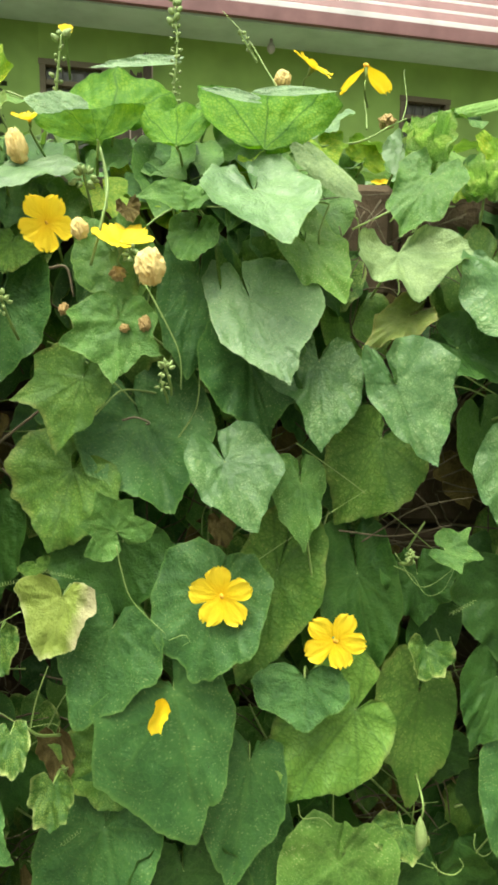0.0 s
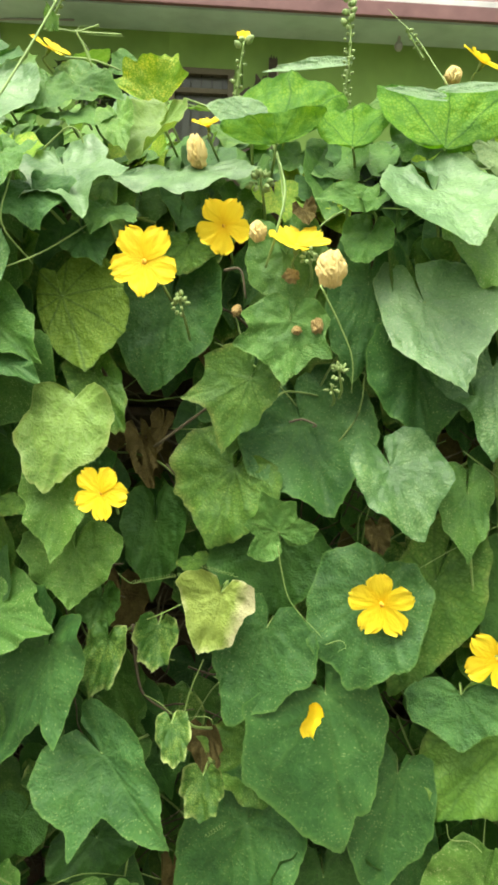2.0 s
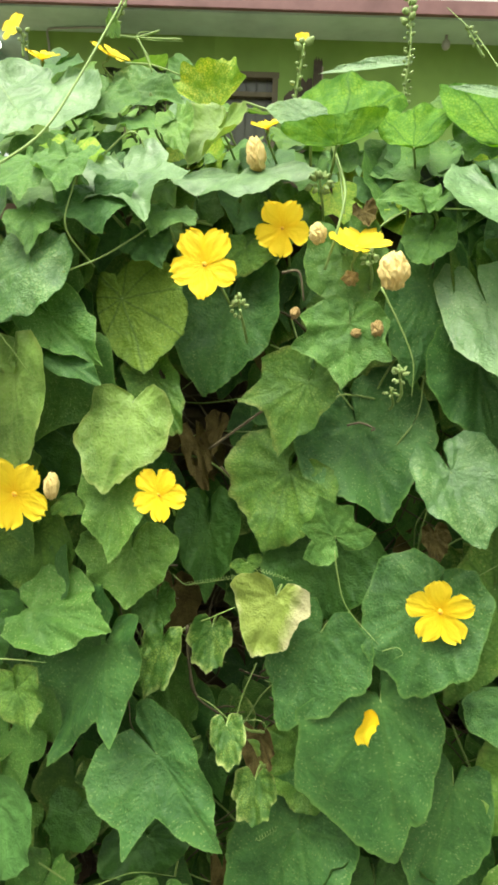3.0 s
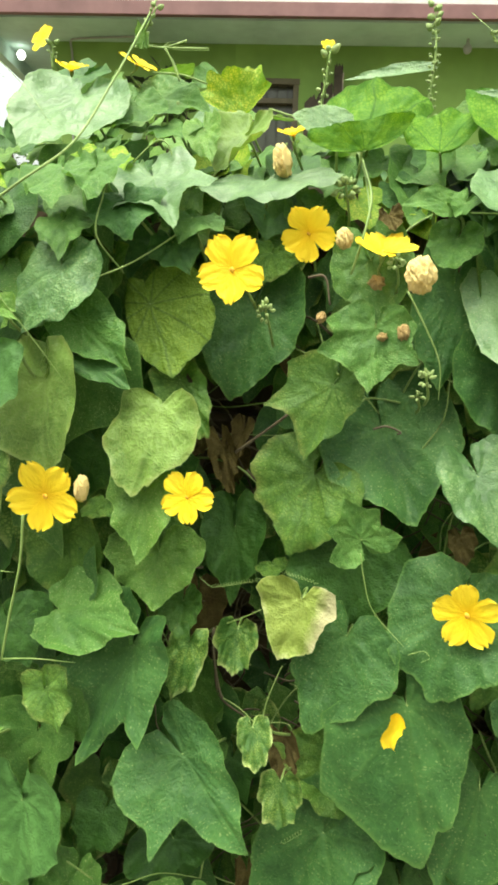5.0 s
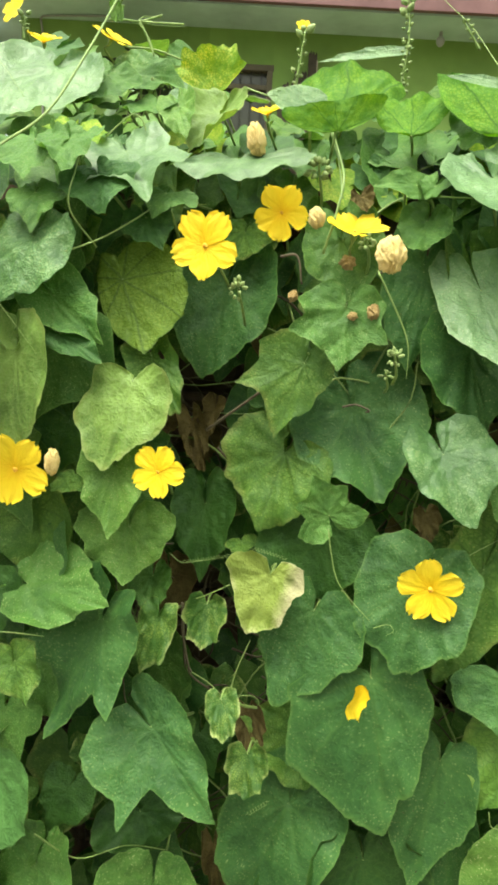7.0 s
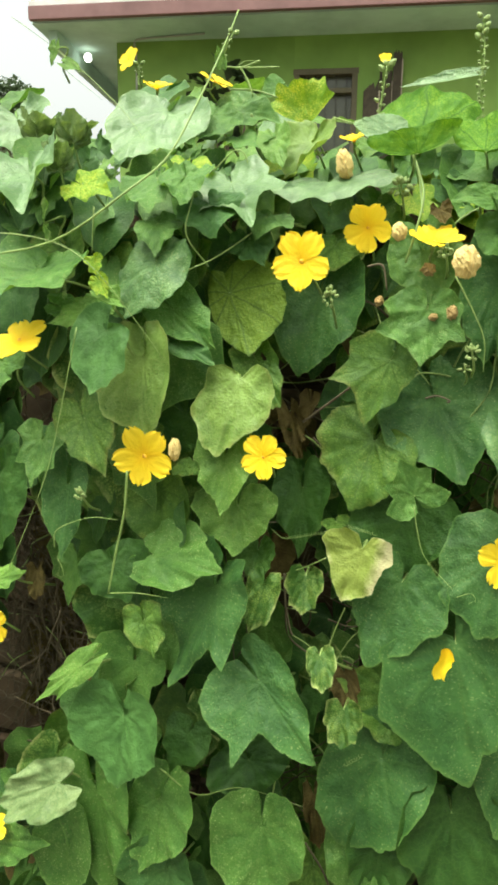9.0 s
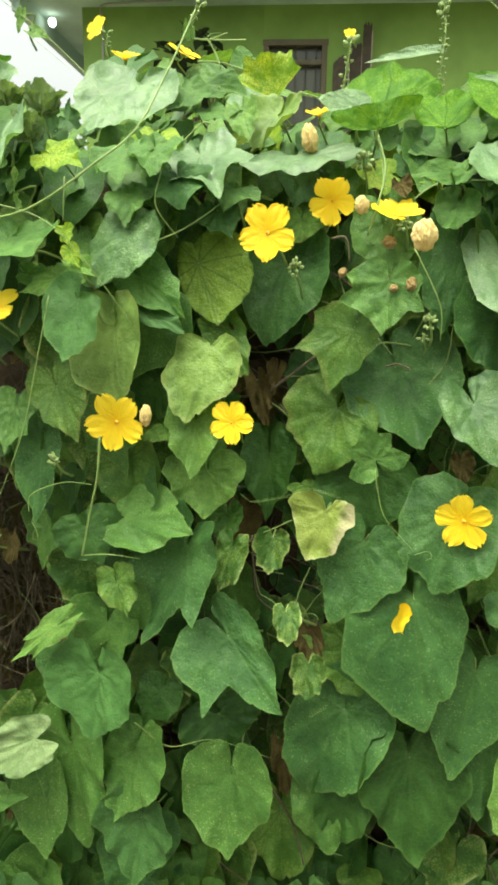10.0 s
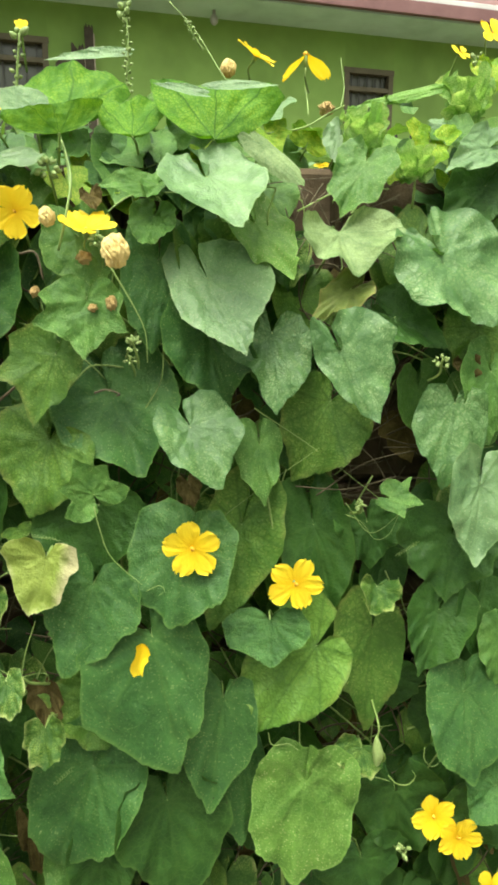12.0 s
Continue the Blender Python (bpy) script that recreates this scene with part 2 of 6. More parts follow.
def petal_material():
    """Yellow petals, veined lengthwise and deeper towards the throat."""
    m, N, L = material("yellow petal")
    bsdf = N["Principled BSDF"]
    at = N.new("ShaderNodeAttribute")
    at.attribute_name = "blade"
    sep = N.new("ShaderNodeSeparateXYZ")
    L.new(at.outputs["Vector"], sep.inputs[0])
    ang = mathn(N, L, "ARCTAN2", sep.outputs[0], mathn(N, L, "ADD", sep.outputs[1], 0.25))
    no = node(N, "ShaderNodeTexNoise", Scale=5.0, Detail=4.0)
    L.new(at.outputs["Vector"], no.inputs["Vector"])
    wav = mathn(N, L, "SINE", mathn(N, L, "ADD", mathn(N, L, "MULTIPLY", ang, 26.0), mathn(N, L, "MULTIPLY", no.outputs[0], 5.0)))
    wav = mathn(N, L, "MULTIPLY_ADD", wav, 0.5, 0.5)
    col = ramp(N, L, sep.outputs[1], [(0.0, (0.82, 0.50, 0.012)), (0.35, (0.89, 0.63, 0.026)), (1.0, (0.92, 0.69, 0.045))])
    col = mixc(N, L, mathn(N, L, "MULTIPLY", ramp(N, L, wav, [(0.6, (0, 0, 0)), (1.0, (1, 1, 1))]), 0.08), col, (0.80, 0.40, 0.004))
    L.new(col, bsdf.inputs["Base Color"])
    bsdf.inputs["Roughness"].default_value = 0.55
    bsdf.inputs["Specular IOR Level"].default_value = 0.25
    bump = node(N, "ShaderNodeBump", Strength=0.4, Distance=0.004)
    L.new(mathn(N, L, "ADD", mathn(N, L, "MULTIPLY", wav, 0.15), mathn(N, L, "MULTIPLY", no.outputs[0], 1.5)), bump.inputs["Height"])
    L.new(bump.outputs[0], bsdf.inputs["Normal"])
    tr = N.new("ShaderNodeBsdfTranslucent")
    L.new(col, tr.inputs["Color"])
    mix = N.new("ShaderNodeMixShader")
    mix.inputs[0].default_value = 0.35
    L.new(bsdf.outputs[0], mix.inputs[1])
    L.new(tr.outputs[0], mix.inputs[2])
    L.new(mix.outputs[0], N["Material Output"].inputs["Surface"])
    return m


PETAL = petal_material()
STAMEN = plain("orange stamens", (0.62, 0.30, 0.02), (0.75, 0.45, 0.05), 300, 0.7)
CREAM = plain("withered cream petal", (0.82, 0.61, 0.19), (0.87, 0.73, 0.36), 160, 0.7, 0.6, 0.004, see=0.2)
PINKISH = plain("shrivelled brown petal", (0.20, 0.120, 0.036), (0.50, 0.37, 0.15), 200, 0.75, 0.6, 0.003)
STALK = plain("green stalk", (0.155, 0.250, 0.060), (0.23, 0.325, 0.095), 60, 0.5, see=0.1)
BUD = plain("pale green bud", (0.17, 0.26, 0.075), (0.27, 0.35, 0.13), 120, 0.55, see=0.1)
TWIG = plain("dry brown stalk", (0.048, 0.040, 0.021), (0.105, 0.086, 0.047), 80, 0.8)
LATERITE = plain("laterite stone", (0.105, 0.075, 0.044), (0.068, 0.052, 0.033), 18, 0.9, 0.9, 0.012, 0.2, big=2.5)
MORTAR = plain("earthy mortar", (0.15, 0.11, 0.07), (0.10, 0.075, 0.048), 30, 0.95, 0.6, 0.006, 0.2)
SOIL = plain("brown soil", (0.085, 0.075, 0.045), (0.13, 0.115, 0.07), 6, 0.95, 0.8, 0.03, 0.2, big=0.6)
# Lane colour is chosen pale so that it reflects light up into the leaves.
CONCRETE = plain("pale concrete for bounce light", (0.17, 0.16, 0.14), (0.23, 0.215, 0.19), 60, 0.9, 0.6, 0.006, 0.3, big=0.8)
GREENWALL = plain("green emulsion paint", (0.20, 0.345, 0.08), (0.235, 0.385, 0.095), 2.0, 0.75, 0.2, 0.003, 0.3, big=0.9)
# Green cast of reflected light is put into the whitewash.
SOFFIT = plain("white-washed concrete with green reflection in its colour", (0.45, 0.62, 0.53), (0.52, 0.68, 0.60), 3.0, 0.85, 0.2, 0.003, 0.2, big=1.2)
MAROON = plain("maroon painted roof", (0.165, 0.080, 0.078), (0.21, 0.11, 0.105), 5.0, 0.5, 0.3, 0.003, 0.4, big=1.5)
WHITE = plain("white painted band", (0.55, 0.55, 0.53), (0.62, 0.62, 0.60), 8.0, 0.6, 0.2, 0.002, 0.3, big=1.5)
WOOD = plain("dark weathered wood", (0.045, 0.040, 0.028), (0.085, 0.072, 0.05), 14.0, 0.8, 0.7, 0.004, 0.2)
PALEWOOD = plain("bleached wood edge", (0.30, 0.26, 0.20), (0.40, 0.35, 0.28), 20.0, 0.85, 0.5, 0.003, 0.2)
# Frame and pane colours are lightened to imitate haze.
BROWNPAINT = plain("brown window paint lightened for haze", (0.100, 0.092, 0.054), (0.135, 0.118, 0.072), 12.0, 0.6, 0.3, 0.002, 0.3)
GLASS = plain("dark window pane lightened for haze", (0.065, 0.076, 0.050), (0.090, 0.102, 0.066), 3.0, 0.25, 0.05, 0.001, 0.5)
GREYPAINT = plain("grey plaster", (0.30, 0.31, 0.28), (0.36, 0.37, 0.33), 3.0, 0.85, 0.2, 0.003, 0.2, big=1.0)
# Paler iron for the window bars, with haze put into its colour.
BAR = plain("window iron lightened for haze", (0.040, 0.044, 0.032), (0.060, 0.064, 0.046), 30.0, 0.6, 0.2, 0.001, 0.3)
IRON = plain("black iron", (0.02, 0.02, 0.02), (0.04, 0.035, 0.03), 40.0, 0.5, 0.2, 0.001, 0.5, metal=0.6)
PLASTIC = plain("grey conduit", (0.32, 0.33, 0.30), (0.38, 0.38, 0.35), 20.0, 0.5)
BARK = plain("bark", (0.10, 0.075, 0.05), (0.17, 0.13, 0.09), 20.0, 0.9, 0.8, 0.01)
# Distant haze is imitated by a paler foliage colour.
FARLEAF = plain("tree foliage paled for haze", (0.070, 0.118, 0.050), (0.115, 0.165, 0.080), 6.0, 0.6, 0.2, see=0.2)
DARKLEAF = plain("dark shrub foliage", (0.018, 0.035, 0.014), (0.035, 0.055, 0.02), 9.0, 0.6, 0.2)
lamp_mat, _n, _l = material("lit bulb")
_n["Principled BSDF"].inputs["Emission Color"].default_value = (1, 1, 1, 1)
_n["Principled BSDF"].inputs["Emission Strength"].default_value = 7.0


# ---- builders ----
def part(name, mesh, mat, parent=None, label="", smooth=True):
    """One mesh object, under a thing or under a part."""
    if isinstance(mesh, bmesh.types.BMesh):
        me = bpy.data.meshes.new(name)
        mesh.to_mesh(me)
        mesh.free()
        mesh = me
    if mat is not None and not mesh.materials:
        mesh.materials.append(mat)
    if smooth and len(mesh.polygons):
        mesh.polygons.foreach_set("use_smooth", [True] * len(mesh.polygons))
    ob = new(name, mesh)
    if parent is not None:
        ob.parent = parent
    if label:
        ob["label"] = label
    return ob


def mesh_of(name, verts, faces, blade=None):
    me = bpy.data.meshes.new(name)
    me.from_pydata([tuple(v) for v in verts], [], faces)
    if blade is not None:
        at = me.attributes.new("blade", "FLOAT_VECTOR", "POINT")
        at.data.foreach_set("vector", np.asarray(blade, dtype=np.float32).ravel())
    return me


def spline(points, steps):
    """Catmull-Rom through the points."""
    p = [np.array(q, float) for q in points]
    p = [2 * p[0] - p[1], *p, 2 * p[-1] - p[-2]]
    out = []
    for i in range(1, len(p) - 2):
        for k in range(steps):
            u = k / steps
            a, b, c, d = p[i - 1], p[i], p[i + 1], p[i + 2]
            out.append(0.5 * (2 * b + (c - a) * u + (2 * a - 5 * b + 4 * c - d) * u * u + (3 * b - a - 3 * c + d) * u ** 3))
    out.append(p[-2])
    return np.array(out)


def tube(points, radius, end=None, sides=6, steps=5):
    """Vertices and faces of a round stalk through the points, tapering to end."""
    line = spline(points, steps)
    end = radius if end is None else end
    verts, faces = [], []
    for i, p in enumerate(line):
        d = line[min(i + 1, len(line) - 1)] - line[max(i - 1, 0)]
        d = d / (np.linalg.norm(d) + 1e-9)
        u = np.cross(d, (0.31, 0.22, 0.92) if abs(d[2]) < 0.9 else (1, 0.1, 0))
        u /= np.linalg.norm(u) + 1e-9
        v = np.cross(d, u)
        r = radius + (end - radius) * i / max(1, len(line) - 1)
        for k in range(sides):
            a = 2 * math.pi * k / sides
            verts.append(p + r * (math.cos(a) * u + math.sin(a) * v))
        if i:
            for k in range(sides):
                q, w = (i - 1) * sides + k, (i - 1) * sides + (k + 1) % sides
                faces.append((q, w, w + sides, q + sides))
    faces.append(tuple(range(sides))[::-1])
    faces.append(tuple(len(verts) - sides + k for k in range(sides)))
    return verts, faces


# right half of each blade, from the notch at the stalk round to the tip: across, along
OUTLINE = {
    "heart": ((0.0, 0.0), (0.10, -0.10), (0.03, -0.28), (0.11, -0.46), (0.44, -0.56), (0.80, -0.40), (1.0, 0.02), (0.95, 0.34), (0.62, 0.64), (0.26, 0.86), (0.0, 1.0)),
    "broad": ((0.0, 0.0), (0.05, -0.06), (0.12, -0.16), (0.40, -0.24), (0.76, -0.18), (0.96, 0.04), (1.0, 0.30), (0.86, 0.54), (0.46, 0.74), (0.15, 0.92), (0.0, 1.0)),
    "cordate": ((0.0, 0.0), (0.10, -0.10), (0.03, -0.27), (0.12, -0.42), (0.52, -0.46), (0.90, -0.22), (1.0, 0.10), (0.93, 0.40), (0.52, 0.66), (0.15, 0.88), (0.0, 1.0)),
    "angled": ((0.0, 0.0), (0.05, -0.14), (0.04, -0.32), (0.26, -0.46), (0.60, -0.42), (0.90, -0.22), (1.0, 0.08), (0.80, 0.30), (0.74, 0.50), (0.36, 0.70), (0.12, 0.88), (0.0, 1.0)),
    "shield": ((0.0, 0.0), (0.04, -0.10), (0.06, -0.22), (0.30, -0.32), (0.66, -0.24), (0.90, -0.04), (1.0, 0.26), (0.78, 0.44), (0.62, 0.64), (0.30, 0.80), (0.0, 1.0)),
    "lobed": ((0.0, 0.0), (0.04, -0.14), (0.12, -0.36), (0.46, -0.40), (0.80, -0.34), (1.02, -0.10), (0.84, 0.06), (0.66, 0.20), (0.80, 0.54), (0.42, 0.60), (0.14, 0.84), (0.0, 1.0)),
    "triple": ((0.0, 0.0), (0.05, -0.14), (0.08, -0.34), (0.34, -0.46), (0.70, -0.36), (0.96, -0.12), (0.98, 0.10), (0.80, 0.30), (0.78, 0.64), (0.45, 0.58), (0.19, 0.78), (0.0, 1.0)),
    "delta": ((0.0, 0.0), (0.05, -0.06), (0.16, -0.26), (0.50, -0.34), (0.82, -0.26), (1.0, 0.0), (0.84, 0.20), (0.80, 0.44), (0.78, 0.66), (0.40, 0.78), (0.12, 0.92), (0.0, 1.0)),
    "tri": ((0.0, 0.0), (0.06, -0.12), (0.08, -0.30), (0.34, -0.40), (0.68, -0.28), (0.92, -0.02), (0.80, 0.18), (1.04, 0.50), (0.58, 0.56), (0.34, 0.70), (0.13, 0.88), (0.0, 1.0)),
    "block": ((0.0, 0.0), (0.13, -0.08), (0.03, -0.20), (0.01, -0.35), (0.50, -0.44), (0.94, -0.18), (1.0, 0.14), (0.94, 0.48), (0.78, 0.70), (0.34, 0.86), (0.0, 1.0)),
    "spade": ((0.0, 0.0), (0.05, -0.14), (0.10, -0.34), (0.40, -0.46), (0.78, -0.34), (1.0, -0.02), (0.92, 0.24), (0.50, 0.42), (0.30, 0.56), (0.24, 0.78), (0.0, 1.0)),
    "kite": ((0.0, 0.0), (0.04, -0.06), (0.20, -0.10), (0.52, -0.10), (0.86, -0.02), (0.90, 0.18), (1.0, 0.50), (0.66, 0.72), (0.31, 0.92), (0.10, 0.98), (0.0, 1.0)),
    "cleft": ((0.0, 0.0), (0.06, -0.10), (0.10, -0.26), (0.40, -0.34), (0.72, -0.20), (0.84, 0.05), (0.82, 0.26), (1.08, 0.54), (0.46, 0.50), (0.32, 0.64), (0.18, 0.84), (0.0, 1.0)),
    "ivy": ((0.0, 0.0), (0.04, -0.10), (0.10, -0.30), (0.50, -0.34), (0.95, -0.20), (0.98, 0.06), (0.88, 0.26), (1.08, 0.54), (0.44, 0.44), (0.30, 0.70), (0.12, 0.90), (0.0, 1.0)),
    "wedge": ((0.0, 0.0), (0.05, -0.08), (0.20, -0.24), (0.55, -0.22), (0.95, -0.10), (1.0, 0.10), (0.78, 0.36), (0.46, 0.64), (0.18, 0.90), (0.0, 1.0)),
    "crown": ((0.0, 0.0), (0.35, 0.10), (0.70, 0.32), (1.0, 0.53), (0.82, 0.60), (0.74, 0.76), (0.62, 0.97), (0.44, 0.92), (0.24, 1.02), (0.0, 1.0)),
    "fan": ((0.0, 0.0), (0.28, 0.02), (0.56, 0.14), (0.82, 0.38), (1.0, 0.72), (0.95, 0.90), (0.70, 0.93), (0.46, 1.0), (0.20, 0.95), (0.0, 0.98)),
    "curled": ((0.0, 0.0), (0.10, -0.12), (0.36, -0.30), (0.80, -0.22), (0.92, 0.05), (1.0, 0.32), (0.72, 0.52), (0.66, 0.78), (0.30, 0.86), (0.0, 1.0)),
    "torn": ((0.0, 0.0), (0.10, -0.10), (0.30, -0.36), (0.54, -0.32), (0.86, -0.26), (0.86, -0.02), (1.0, 0.16), (0.82, 0.34), (0.74, 0.60), (0.50, 0.68), (0.24, 0.94), (0.0, 0.94)),
}


def blade_mesh(kind, aspect, seed, cup=None, wave=None, rings=12, steps=7):
    """A blade one unit from notch to tip, lying in its own plane, cupped, waved and puckered, one side rolled; kind and aspect may differ from half to half."""
    kinds = (kind, kind) if isinstance(kind, str) else kind
    halves = (aspect, aspect) if isinstance(aspect, float) else aspect
    kind = kinds[0]
    rnd = random.Random(seed * 7 + 3)
    set_cup = cup is not None
    cup = cup if set_cup else rnd.uniform(-0.10, 0.18)
    wave = rnd.uniform(0.025, 0.068) if wave is None else wave
    if kind in ("curled", "torn") and not set_cup:
        cup, wave = 0.34, 0.10
    jig = 0.04 if rings > 8 else 0.085
    sides = []
    for k, half in enumerate((OUTLINE[kinds[0]], OUTLINE[kinds[1]])):
        last = len(half) - 1
        sides.append([((1 - 2 * k) * x * rnd.uniform(1 - jig, 1 + jig), y + rnd.uniform(-jig, jig) * (2 < i < last - 1)) for i, (x, y) in enumerate(half)])
    right, left = sides
    ring = right + left[::-1][1:]
    rim = spline(ring, steps)
    straight = np.array([np.array(ring[q // steps]) + (np.array(ring[min(q // steps + 1, len(ring) - 1)]) - np.array(ring[q // steps])) * (q % steps) / steps for q in range(len(rim))])
    rim = 0.42 * rim + 0.58 * straight
    n = len(rim)
    wob = np.array([noise.noise(Vector((p[0] * 5, p[1] * 5, seed * 1.7))) for p in rim])
    notch = np.minimum(1, np.hypot(rim[:, 0], rim[:, 1]) * 3)
    teeth = np.array([noise.noise(Vector((p[0] * 19, p[1] * 19, seed * 2.3))) for p in rim])
    rim = rim * (1 + (0.05 * wob + 0.026 * teeth) * notch)[:, None]
    rim[0], rim[-1] = (0, 0), (0, 0)
    fold, droop, curl = rnd.uniform(-0.04, 0.24), rnd.uniform(0.0, 0.30) * (0.2 if set_cup else 1), rnd.uniform(-0.5, 0.5) * (0.4 if set_cup else 1)
    side, lift = rnd.uniform(0, 6.28), rnd.uniform(0.0, 0.22)
    k1, k2, ph1, ph2 = rnd.choice((3, 5, 7)), rnd.choice((9, 11, 13)), rnd.uniform(0, 6), rnd.uniform(0, 6)
    fine = rings > 8
    relief = min(1.0, max(0.15, 1.5 * min(halves)))
    verts, blade, faces = [(0, 0, 0)], [(0, 0, 0)], []
    for j in range(1, rings + 1):
        s = (j / rings) ** 0.85
        for i in range(n):
            x, y = rim[i] * s
            w = math.atan2(rim[i][0], rim[i][1])
            z = cup * (x * x + y * y) + fold * abs(x) * (0.4 + 0.6 * s) - droop * max(0, y) ** 2 - 0.06 * droop + lift * max(0, -y) ** 1.5
            z += (1.5 if fine else 1.0) * wave * s ** 3 * (math.sin(k1 * w + ph1) + 0.45 * math.sin(k2 * w + ph2))
            z += curl * max(0, s - 0.62) ** 1.6 * max(0, math.cos(w - side)) ** 2
            z += 0.10 * s * noise.noise(Vector((x * 1.9, y * 1.9, seed * 0.9))) + 0.030 * noise.noise(Vector((x * 6, y * 6, seed * 0.7)))
            if fine:
                z += 0.012 * s * (1 - s * 0.4) * abs(math.sin(w * 4.6 + ph2)) + 0.035 * s * s * noise.noise(Vector((x * 3.4, y * 3.4, seed * 1.3)))
                z += 0.024 * noise.noise(Vector((x * 11, y * 11, seed * 0.5)))
            if kind == "curled" and fine:
                z += 0.16 * s * noise.noise(Vector((x * 4.2, y * 4.2, seed * 1.1)))
            aside = x * halves[int(x < 0)]
            verts.append((aside, y, z * relief))
            blade.append((aside, y, s))
            if i < n - 1:
                b = 1 + (j - 1) * n + i
                if kind == "torn" and ((x - 0.36) ** 2 + (y - 0.36) ** 2 < 0.026 or (x + 0.42) ** 2 + (y - 0.05) ** 2 < 0.008):
                    continue
                if j == 1:
                    faces.append((0, b + 1, b))
                else:
                    faces.append((b - n, b - n + 1, b + 1, b))
    return mesh_of("leaf", verts, faces, blade)


def leaf_pose(base, tip, turn):
    """Location at the notch, y along the midrib, z out of the upper face."""
    b, t = Vector(base), Vector(tip)
    a = t - b
    size = a.length
    a.normalize()
    f = Vector((0.0, -0.8, 0.6))
    n = (f - a * f.dot(a)).normalized()
    n = Matrix.Rotation(radians(turn), 3, a) @ n
    x = a.cross(n)
    m = Matrix((x, a, n)).transposed().to_4x4()
    return Matrix.Translation(b) @ m @ Matrix.Scale(size, 4), size


HERO = []
LABELS = {"deep": "deep green rough gourd leaf", "mid": "", "pale": "bluish green leaf, pale bloom and sky sheen in its colour", "light": "fresh light green leaf", "olive": "ageing yellowish green leaf",
          "yellow": "yellowing heart-shaped leaf with a bleached lobe", "faded": "pale faded yellowish green leaf", "bowl": "wide upper leaf cupped like a bowl", "lime": "young translucent lime green leaf", "mottled": "curled leaf spotted with yellow mosaic",
          "dryg": "wilting brownish green leaf", "palefd": "bleached and torn pale leaf", "dry": "dead curled brown leaf", "smooth": "smooth bluish green gourd leaf", "bloom": "puckered green leaf with a thin bloom", "gold": "yellowed olive leaf with dark radiating veins", "dark": "gourd leaf coloured dark green to imitate shade", "veined": "pale olive leaf with dark radiating veins", "mosaic": "young leaf netted with pale yellow mosaic"}


def leaf(vine, kind, colour, base, tip, width, seed, cup=None, wave=None, turn=0.0):
    """One leaf of a vine with its stalk running back into the growth."""
    rnd = random.Random(seed)
    m, size = leaf_pose(base, tip, turn + rnd.uniform(-9, 9) * (turn == 0))
    wide = (width / 2, width / 2) if isinstance(width, float) else width
    ob = part("leaf", blade_mesh(kind, (wide[0] / size, wide[1] / size), seed, cup, wave), LEAF[colour], vine, LABELS[colour])
    ob.matrix_world = m
    if colour == "dry" or min(wide) < 0.016:
        return ob
    HERO.append(((base[0] + tip[0]) / 2, (base[2] + tip[2]) / 2, 0.55 * max(size, sum(wide)), max(base[1], tip[1])))
    back = m.to_3x3().col[2].normalized()
    b = Vector(base)
    away = Vector((rnd.uniform(-0.03, 0.03), rnd.uniform(0.07, 0.11), rnd.uniform(-0.07, -0.02))) * min(1.0, size / 0.07)
    mid = b - back * 0.03 * (1 if turn == 0 else -1) + Vector((0, 0.01, 0.012))
    v, f = tube([b, mid, b + away * 0.7, b + away * 1.4], 0.0019, 0.0026, 5, 3)
    st = part("leaf_stalk", mesh_of("leaf_stalk", [Vector(p) - b for p in v], f), STALK, ob)
    st.matrix_parent_inverse = m.inverted()
    st.matrix_basis = Matrix.Translation(b)
    return ob


def leaf_tuft(vine, place, width, height, colour, seed):
    """A tuft of young crinkled leaves standing up and folded inwards like a cup."""
    rnd = random.Random(seed)
    hub = new("leaf_tuft")
    hub.parent = vine
    hub.matrix_world = Matrix.Translation(place)
    hub["label"] = "upright tuft of young crinkled mosaic leaves"
    for k in range(4):
        a = k * 1.571 + 0.6 + rnd.uniform(-0.3, 0.3)
        out = Vector((math.cos(a), math.sin(a), 0))
        d = (out * width * rnd.uniform(0.38, 0.55) + Vector((0, 0, height * rnd.uniform(0.75, 1.0))))
        size = d.length * 0.85
        y = d.normalized()
        z = (-out - y * (-out).dot(y)).normalized()
        x = y.cross(z)
        b = part("leaf", blade_mesh("torn" if k == 3 else "curled", 0.62, seed * 5 + k, 0.1, 0.08), LEAF[colour], hub)
        b.matrix_basis = Matrix.Translation(y * size * 0.18) @ Matrix((x, y, z)).transposed().to_4x4() @ Matrix.Scale(size, 4)
    v, f = tube([(0, 0, 0.004), (0.002, 0.01, -0.03), (0.004, 0.04, -0.08)], 0.002, 0.0024, 5, 4)
    part("leaf_stalk", mesh_of("leaf_stalk", v, f), STALK, hub)
    return hub


